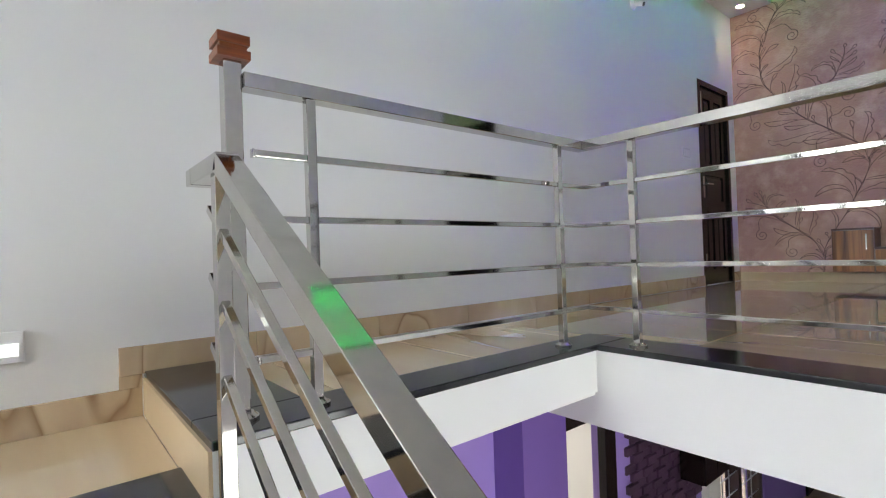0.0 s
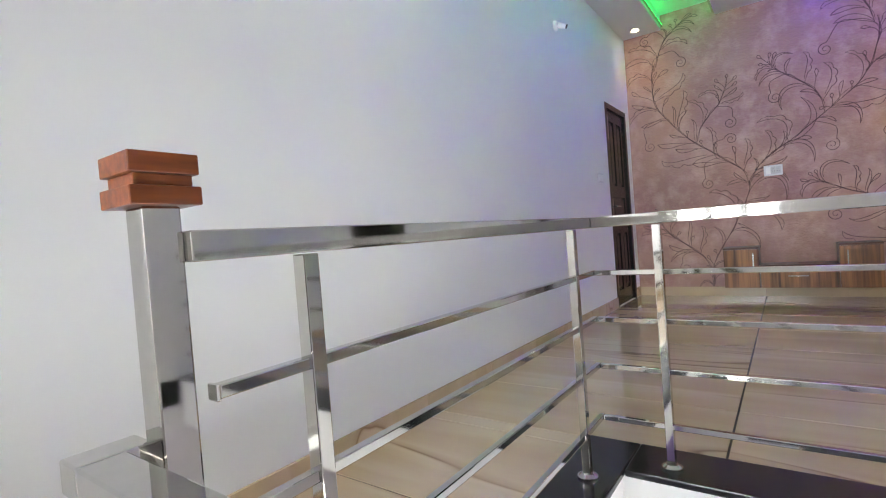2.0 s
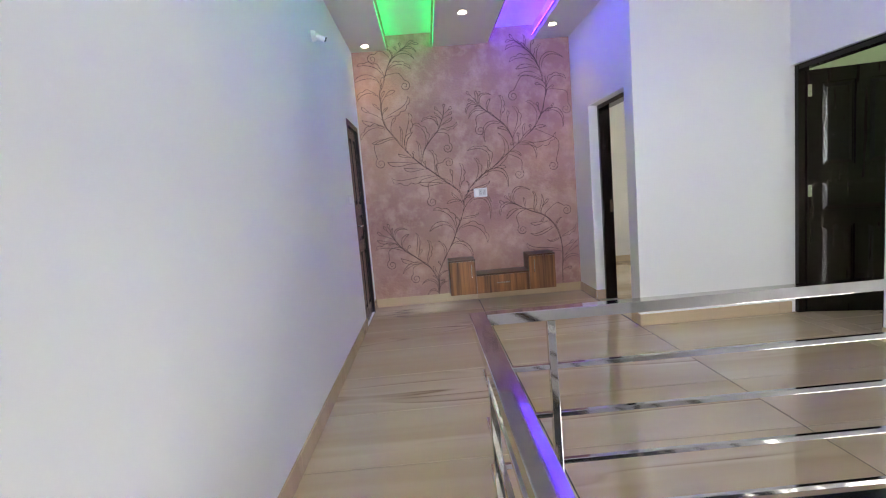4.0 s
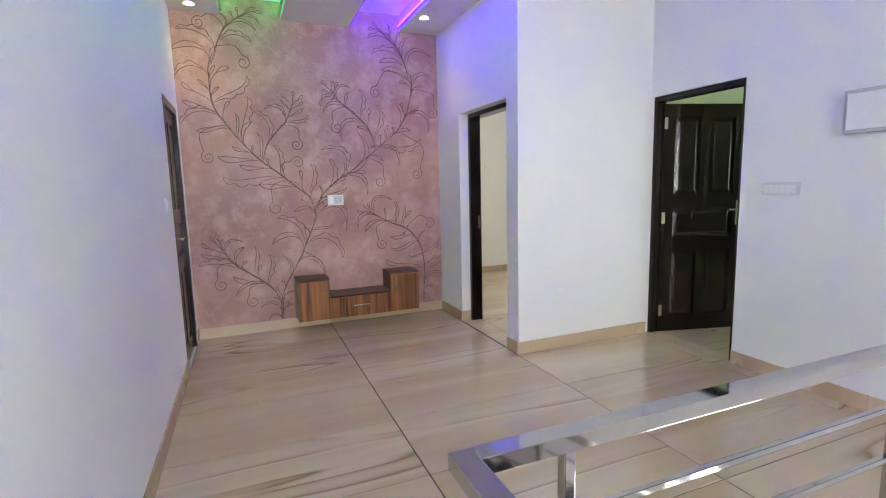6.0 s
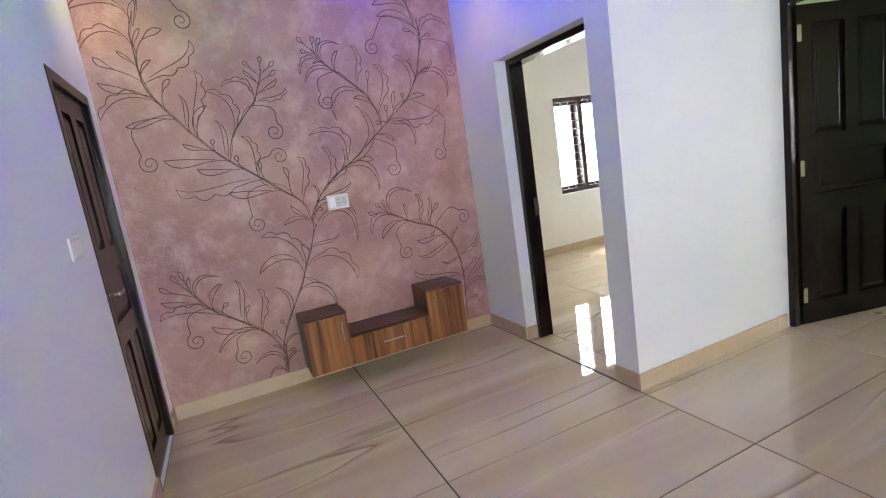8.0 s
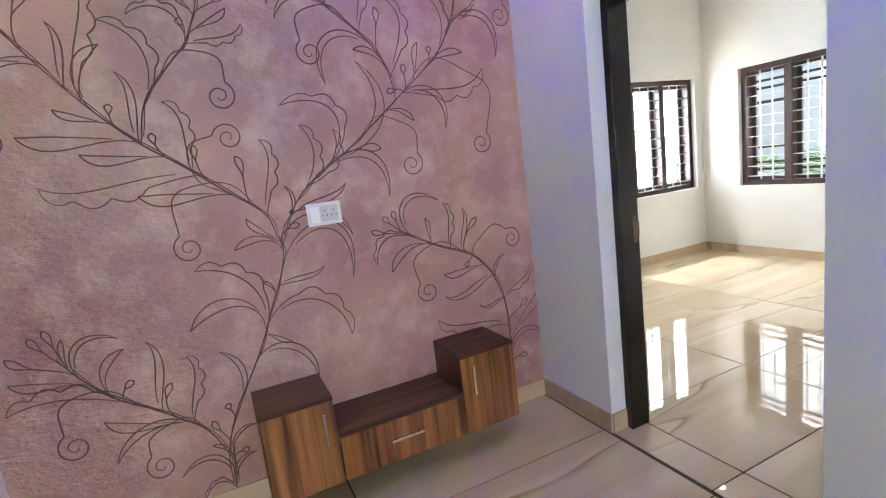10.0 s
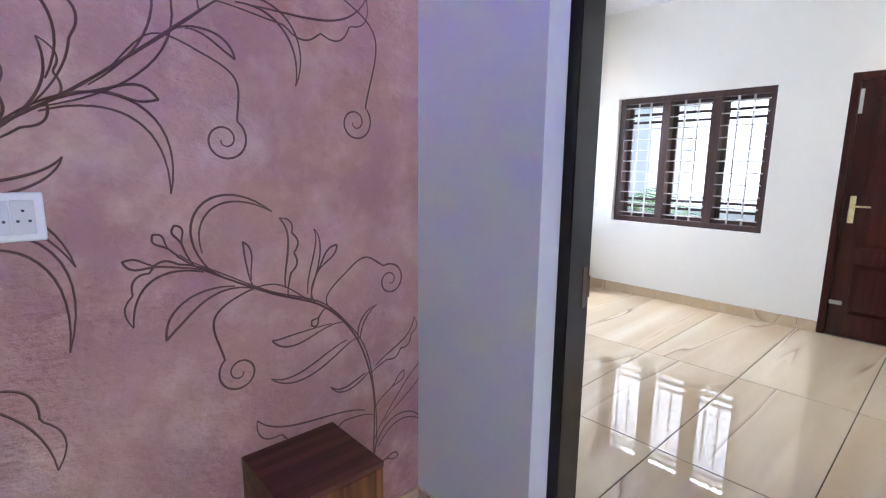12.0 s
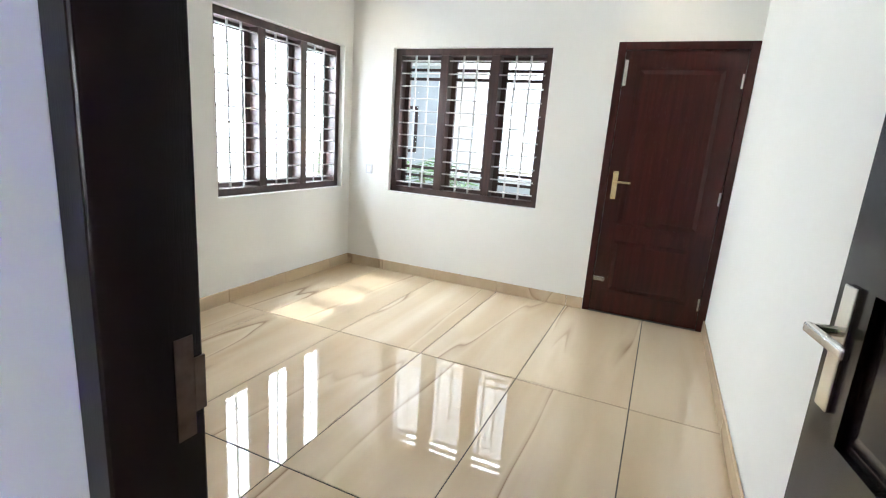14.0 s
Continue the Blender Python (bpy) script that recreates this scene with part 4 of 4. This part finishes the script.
vine([(0.30, 1.87), (0.18, 1.98), (0.09, 2.12), (0.04, 2.28), (0.01, 2.42), (0.02, 2.55)],
     [("bud", 0.12, 0.22, 2.01, 0.05), ("pod", 0.08, 0.04, 1.98, 0.1), ("scallop", 0.21, 0.26, 2.28, -0.25), ("bud", 0.41, 0.12, 2.26, 0.08),
      ("sickle", 0.39, -0.16, 1.95, 0.38), ("scallop", 0.45, -0.06, 2.24, -0.15), ("curl", 0.59, -0.21, 2.16, 0.5), ("scallop", 0.74, -0.23, 2.50, 0.35),
      ("bud", 0.74, -0.08, 2.43, 0.1), ("curl", 0.62, 0.40, 2.35, -0.5), ("bud", 0.77, 0.14, 2.47, -0.1), ("pod", 0.83, 0.33, 2.57, -0.15)])
vine([(0.04, 2.48), (0.07, 2.62), (0.14, 2.77), (0.24, 2.88), (0.34, 2.98)],
     [("scallop", 0.29, 0.42, 2.73, -0.2), ("pod", 0.26, 0.35, 2.65, -0.1), ("sickle", 0.14, -0.21, 2.74, 0.4), ("scallop", 0.32, 0.04, 2.91, 0.15),
      ("scallop", 0.53, 0.46, 2.87, -0.22), ("bud", 0.55, 0.12, 2.96, 0.1), ("bud", 0.81, 0.40, 3.04, 0.05), ("bud", 0.90, 0.45, 2.96, -0.1),
      ("sickle", 0.74, 0.25, 3.03, -0.15)])
vine([(0.43, 1.76), (0.45, 1.89), (0.51, 2.01), (0.60, 2.10), (0.71, 2.19), (0.80, 2.27), (0.86, 2.36)],
     [("curl", 0.54, 0.81, 1.99, -0.5), ("sickle", 0.36, 0.76, 1.85, -0.38), ("pod", 0.18, 0.61, 2.00, -0.15), ("sickle", 0.65, 0.94, 2.13, -0.25),
      ("scallop", 0.79, 0.96, 2.19, -0.38), ("pod", 0.82, 0.86, 2.26, -0.1), ("bud", 0.94, 0.93, 2.35, 0.05), ("bud", 0.96, 0.94, 2.44, 0.02),
      ("bud", 0.91, 0.83, 2.44, 0.05), ("bud", 0.88, 0.78, 2.43, 0.08), ("sickle", 0.80, 0.65, 2.38, 0.42), ("pod", 0.65, 0.67, 2.34, 0.12),
      ("scallop", 0.48, 0.57, 2.37, -0.2), ("bud", 0.32, 0.48, 2.19, -0.08), ("scallop", 0.18, 0.42, 2.23, -0.26)])
vine([(-0.06, -0.02), (-0.06, 0.22), (-0.07, 0.38), (-0.07, 0.59), (-0.01, 0.79), (0.11, 0.93), (0.29, 1.01), (0.46, 1.10), (0.53, 1.15)],
     [("curl", 0.68, 0.39, 0.79, -0.48), ("scallop", 0.34, 0.35, 0.62, 0.14), ("sickle", 0.42, 0.10, 0.65, 0.25), ("sickle", 0.53, 0.30, 0.74, 0.18),
      ("pod", 0.58, 0.29, 0.86, 0.12), ("bud", 0.63, 0.16, 0.88, 0.1), ("pod", 0.79, 0.57, 0.93, -0.15), ("scallop", 0.85, 0.64, 0.98, -0.32),
      ("bud", 0.90, 0.65, 1.15, 0.05), ("bud", 0.94, 0.58, 1.21, 0.02), ("bud", 0.92, 0.53, 1.23, -0.02), ("sickle", 0.87, 0.27, 1.25, 0.45),
      ("pod", 0.79, 0.36, 1.17, -0.1), ("scallop", 0.73, 0.25, 1.23, -0.18), ("sickle", 0.68, 0.14, 1.19, -0.12), ("bud", 0.66, 0.06, 1.13, 0.05),
      ("curl", 0.57, -0.15, 0.98, 0.45), ("sickle", 0.49, -0.09, 0.90, 0.12), ("scallop", 0.42, -0.26, 0.82, -0.2), ("bud", 0.34, -0.21, 0.62, -0.1),
      ("pod", 0.27, -0.31, 0.65, -0.08), ("sickle", 0.20, -0.32, 0.36, 0.3), ("bud", 0.15, -0.18, 0.28, 0.1)])

# ---- ground floor seen through the void ----
solid("floor_ground", boxes((WX, 9.5, DW, 6.7, GZ - 0.2, GZ)), M_TILE, "polished beige ground floor", "floor")
solid("wall_ground_north", boxes(*wall_with("x", WX, 9.5, LW, LW + 0.2, GZ, -0.186, [(2.68, 3.30, GZ, -0.75), (5.16, 6.45, -2.8, -1.78)])), M_PURPLE, "lilac painted ground-floor wall with a doorway", "wall")
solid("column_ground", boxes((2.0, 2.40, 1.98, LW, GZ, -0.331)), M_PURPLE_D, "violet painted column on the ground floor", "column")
# the opening here is unseen, added for the ground hall's fill lamp
solid("wall_ground_south", boxes(*wall_with("x", WX - 0.2, 9.5, DW - 0.2, DW, GZ, -0.186, [(-0.2, 2.0, -2.3, -0.9)])), M_WHITE, "white ground-floor wall with an added unseen opening for light", "wall")
solid("wall_ground_east", boxes((9.5, 9.7, DW - 0.2, 6.7, GZ, -0.186)), M_PURPLE, "lilac painted end wall of the ground floor", "wall")
solid("wall_ground_room", boxes((1.5, 1.6, LW + 0.2, 6.6, GZ, -0.3), (5.0, 5.1, LW + 0.2, 6.6, GZ, -0.3), *wall_with("x", 1.6, 5.0, 6.6, 6.7, GZ, -0.3, [(2.2, 3.8, -2.3, -0.8)]), (1.5, 5.1, LW + 0.2, 6.7, -0.3, -0.2)), M_CREAM, "cream painted ground-floor room", "wall")
d = tagged(thing("door_5", "dark wooden door frame on the ground floor", "door frame"), kind="structure")
part("jamb", boxes((3.16, 3.30, LW - 0.02, LW + 0.05, GZ, -0.75), bevel=0.004), M_DOOR, d)
part("head", boxes((2.68, 3.16, LW - 0.02, LW + 0.18, -0.85, -0.75), bevel=0.004), M_DOOR, d)
d = tagged(thing("door_6", "dark wooden ground-floor door", "door"), kind="structure")
part("leaf", boxes((8.0, 9.2, LW - 0.03, LW - 0.001, GZ, -0.9), bevel=0.004), M_DOOR, d)
gw = window("window_5", "dark wooden barred window on the ground floor", Matrix.Translation((5.16, LW + 0.02, -2.8)), 1.29, 1.02, lights=2, hbars=5)
cab = thing("wall_cabinet", "dark wooden cabinet on the brick-clad wall", "cabinet", (4.50, LW - 0.075, -1.66))
part("body", boxes((-0.25, 0.25, -0.18, 0.02, 0, 1.0), bevel=0.004), M_DOOR, cab)
part("door", boxes((-0.245, -0.003, -0.198, -0.181, 0.004, 0.996), bevel=0.003), M_DOOR, cab)
part("door", boxes((0.003, 0.245, -0.198, -0.181, 0.004, 0.996), bevel=0.003), M_DOOR, cab)
solid("trim_cream_strip", boxes((4.78, 5.04, LW - 0.074, LW - 0.002, -2.9, -0.5)), M_CREAM, "cream painted strip beside the window", "trim")
clad = tagged(thing("brick_cladding", "violet and black split-brick cladding", "cladding", (3.44, LW - 0.002, -2.9)), kind="structure")
brick_mesh = mesh_of("brick", boxes((0.003, 0.147, -0.04, 0, 0.003, 0.072), bevel=0.004, seg=1), M_BRICK)
for j in range(26):
    for k in range(10):
        ob = new("brick", brick_mesh)
        ob.parent = clad
        x = 0.15 * k + (0.075 if j % 2 else 0)
        if x + 0.15 > 1.34:
            continue
        ob.location = (x, 0.012 * ((j * 7 + k * 5) % 3), 0.075 * j)

# ---- outside ----
solid("ground", boxes((-120, 160, -160, 120, GZ - 0.5, GZ - 0.25)), M_GROUND, "dry open ground round the house", "ground")
nb = thing("neighbour_house", "pale grey rendered house with a flat roof", "house", (11.0, -13.0, GZ - 0.25))
part("wall", boxes((0, 4.0, -3, 0, 0, 6.6)), M_OUTWALL, nb)
part("roof", boxes((-0.3, 4.3, -3.3, 0.3, 6.6, 6.85), bevel=0.02), M_WHITE, nb)
for x in (0.6, 2.4):
    for z in (1.2, 4.2):
        w_ = part("window", boxes((x, x + 1.1, 0.001, 0.05, z, z + 1.3)), M_FRAMEW, nb)
        part("pane", boxes((x + 0.08, x + 1.02, 0.051, 0.056, z + 0.08, z + 1.22)), M_GREYP, w_)
bw = thing("outbuilding", "low pale rendered outbuilding with a flat roof", "building", (0, 0, 0))
part("wall", boxes((-2, 9.6, -11.2, -10.0, GZ - 0.25, 0.5)), M_OUTWALL, bw)
part("roof", boxes((-2.1, 9.7, -11.3, -9.9, 0.5, 0.62), bevel=0.01), M_WHITE, bw)


def palm(x, y, height, seed):
    r = random.Random(seed)
    ob = thing("palm_tree", "green feather-leaved palm beyond the window", "tree", (x, y, GZ - 0.25))
    bm = bmesh.new()
    for k in range(6):
        cyl((0.05 * k, 0.02 * k, height * k / 6), (0.05 * (k + 1), 0.02 * (k + 1), height * (k + 1) / 6), 0.13 - 0.012 * k, 12, 0.12 - 0.012 * k, bm)
    part("trunk", bm, M_BARK, ob)
    top = Vector((0.3, 0.12, height))
    for k in range(16):
        a = k * 2.4 + r.uniform(-0.2, 0.2)
        lift = r.uniform(0.1, 1.0)
        bm = bmesh.new()
        prev = top
        for j in range(1, 13):
            f = j / 12
            q = top + Vector((math.cos(a), math.sin(a), 0)) * (1.7 * f) + Vector((0, 0, lift * f * 1.5 - 1.7 * f * f))
            side = Vector((-math.sin(a), math.cos(a), 0))
            for s in (-1, 1):
                ln = 0.5 * (1 - 0.75 * abs(f - 0.35))
                e = q + side * s * ln + Vector((math.cos(a), math.sin(a), -0.5)) * ln * 0.5
                w3 = (q - prev).normalized() * 0.03
                bm.faces.new([bm.verts.new(v) for v in (q - w3, q + w3, e)])
            prev = q
        part("frond", bm, M_LEAF, ob)


palm(9.0, -9.0, 4.0, 3)
palm(12.6, -10.4, 4.6, 5)

# self-lit sheets added so that the views through the windows burn out white
M_BACKGLOW = glowing("glowing_white_backdrop", (1.0, 1.0, 1.0), 1.9)
solid("backdrop_east", boxes((75, 75.2, -80, 60, GZ - 0.2, 95)), M_BACKGLOW, "glowing white backdrop standing in for overexposed distance beyond the house", "backdrop")
solid("backdrop_south", boxes((-60, 74, -80, -79.8, GZ - 0.2, 95)), M_BACKGLOW, "glowing white backdrop standing in for overexposed distance beyond the house", "backdrop")
solid("backdrop_west", boxes((-60.2, -60, -79, 60, GZ - 0.2, 95)), M_BACKGLOW, "glowing white backdrop standing in for overexposed distance beyond the house", "backdrop")

# ---- pieces: skirtings and floor tiles ----


def skirting(name, axis, a0, a1, face, out, skip=(), z0=0.0, h=0.10, step=0.606, first=0.0):
    """Skirting tiles along a wall's face, standing out by 12 mm towards out (+1 or -1)."""
    sk = tagged(thing(name, "beige marble-look skirting tiles along the wall", "skirting"), kind="structure")
    t0, t1 = sorted((face, face + out * 0.012))
    spans, pos = [], a0
    for s0, s1 in sorted(skip):
        spans.append((pos, s0))
        pos = s1
    spans.append((pos, a1))
    for s0, s1 in spans:
        cuts = [s0]
        k = math.ceil((s0 - first) / step + 1e-6)
        while first + k * step < s1 - 1e-6:
            if first + k * step - cuts[-1] > 0.03:
                cuts.append(first + k * step)
            k += 1
        cuts.append(s1)
        for c0, c1 in zip(cuts, cuts[1:]):
            c0, c1 = c0 + 0.0015, c1 - 0.0015
            if c1 - c0 < 0.01:
                continue
            cx = (c0 + c1) / 2
            if axis == "x":
                ob = part("skirting_tile", boxes((c0 - cx, c1 - cx, t0, t1, z0, z0 + h), bevel=0.0012, seg=1), M_SKIRT, sk)
                ob.location.x = cx
            else:
                ob = part("skirting_tile", boxes((t0, t1, c0 - cx, c1 - cx, z0, z0 + h), bevel=0.0012, seg=1), M_SKIRT, sk)
                ob.location.y = cx


TX0, TSX = 1.214, 0.606
skirting("baseboard_north", "x", 0.117, FW, LW, -1, [(LD0, LD1)], 0.004, 0.103, TSX, TX0)
skirting("baseboard_stair", "x", WX, 0.190, LW, -1, (), LAND + 0.001, 0.105, 0.6, 0.19)
solid("baseboard_step", boxes((0.117, 0.190, LW - 0.012, LW, LAND + 0.107, 0.003)), M_SKIRT, "beige skirting tile at the top step", "skirting")
skirting("baseboard_east", "y", SW, LW - 0.012, FW, -1, (), 0.0, 0.10, 1.245, 0.98)
skirting("baseboard_niche", "x", D1B, FW - 0.012, SW, 1)
skirting("baseboard_niche_reveal", "y", -0.377, SW, D1B, -1)
skirting("baseboard_pier_end", "x", PX, D1A, SW, 1)
skirting("baseboard_pier", "y", DW, SW + 0.012, PX, -1, (), 0.0, 0.10, 1.245, -0.268)
skirting("baseboard_south", "x", VX + 0.21, D2A, DW, 1, (), 0.0, 0.10, TSX, TX0 + 0.03)
skirting("baseboard_bedroom_south", "x", BD1, BX1, BY0, 1, (), 0.0, 0.095, 0.62, 4.87)
skirting("baseboard_bedroom_east", "y", BY0 + 0.012, BY1, BX1, -1, (), 0.0, 0.095, 0.61, -2.66)
skirting("baseboard_bedroom_west", "y", BY0, -0.6, BX0 + 0.004, 1, (), 0.0, 0.095, 1.225, -2.66)
skirting("baseboard_room_two", "y", RY0, DW - 0.2, PX - 0.006, -1)


def tiles(name, label, xs, ys, keep):
    """Floor tiles between the joints xs and ys, clipped by the rectangles in keep."""
    fl = tagged(thing(name, label, "floor"), kind="structure")
    made = {}
    for x0, x1 in zip(xs, xs[1:]):
        for y0, y1 in zip(ys, ys[1:]):
            for k0, k1, k2, k3 in keep:
                a0, a1, b0, b1 = max(x0, k0), min(x1, k1), max(y0, k2), min(y1, k3)
                if a1 - a0 < 0.02 or b1 - b0 < 0.02:
                    continue
                w, d_ = round(a1 - a0 - 0.0055, 4), round(b1 - b0 - 0.0075, 4)
                if (w, d_) not in made:
                    made[w, d_] = mesh_of("floor_tile", boxes((-w / 2, w / 2, -d_ / 2, d_ / 2, -0.011, 0), bevel=0.0012, seg=1), M_TILE)
                ob = new("floor_tile", made[w, d_])
                ob.parent = fl
                ob.location = ((a0 + a1) / 2, (b0 + b1) / 2, 0)


xs = [TX0 + TSX * k for k in range(-2, 10)]
ys = [DW - 0.2, -1.515, -0.268, 0.98, LW]
tiles("floor_tiles_hall", "polished beige marble-look floor tiles with dark joints", xs, ys, [(VX + 0.21, FW, -0.268, LW), (VX + 0.21, PX, DW, -0.268), (0.485, VX + 0.21, 1.456, LW)])
bxs = [4.872 - 0.62, *[4.872 + 0.62 * k for k in range(0, 6)]]
tiles("floor_tiles_bedroom", "polished cream marble-look floor tiles with dark joints", bxs, [-4.19, -2.66, -1.435, -0.21], [(BX0, BX1, BY0, BY1), (D1A, D1B, BY1, SW)])
tiles("floor_tiles_room_two", "polished beige floor tiles of the second bedroom", [1.6, 2.2, 2.8, 3.4, 4.0, 4.31], [RY0, -3.4, -2.2, DW], [(RX0, PX, RY0, DW - 0.146), (D2A, D2B, DW - 0.146, DW)])
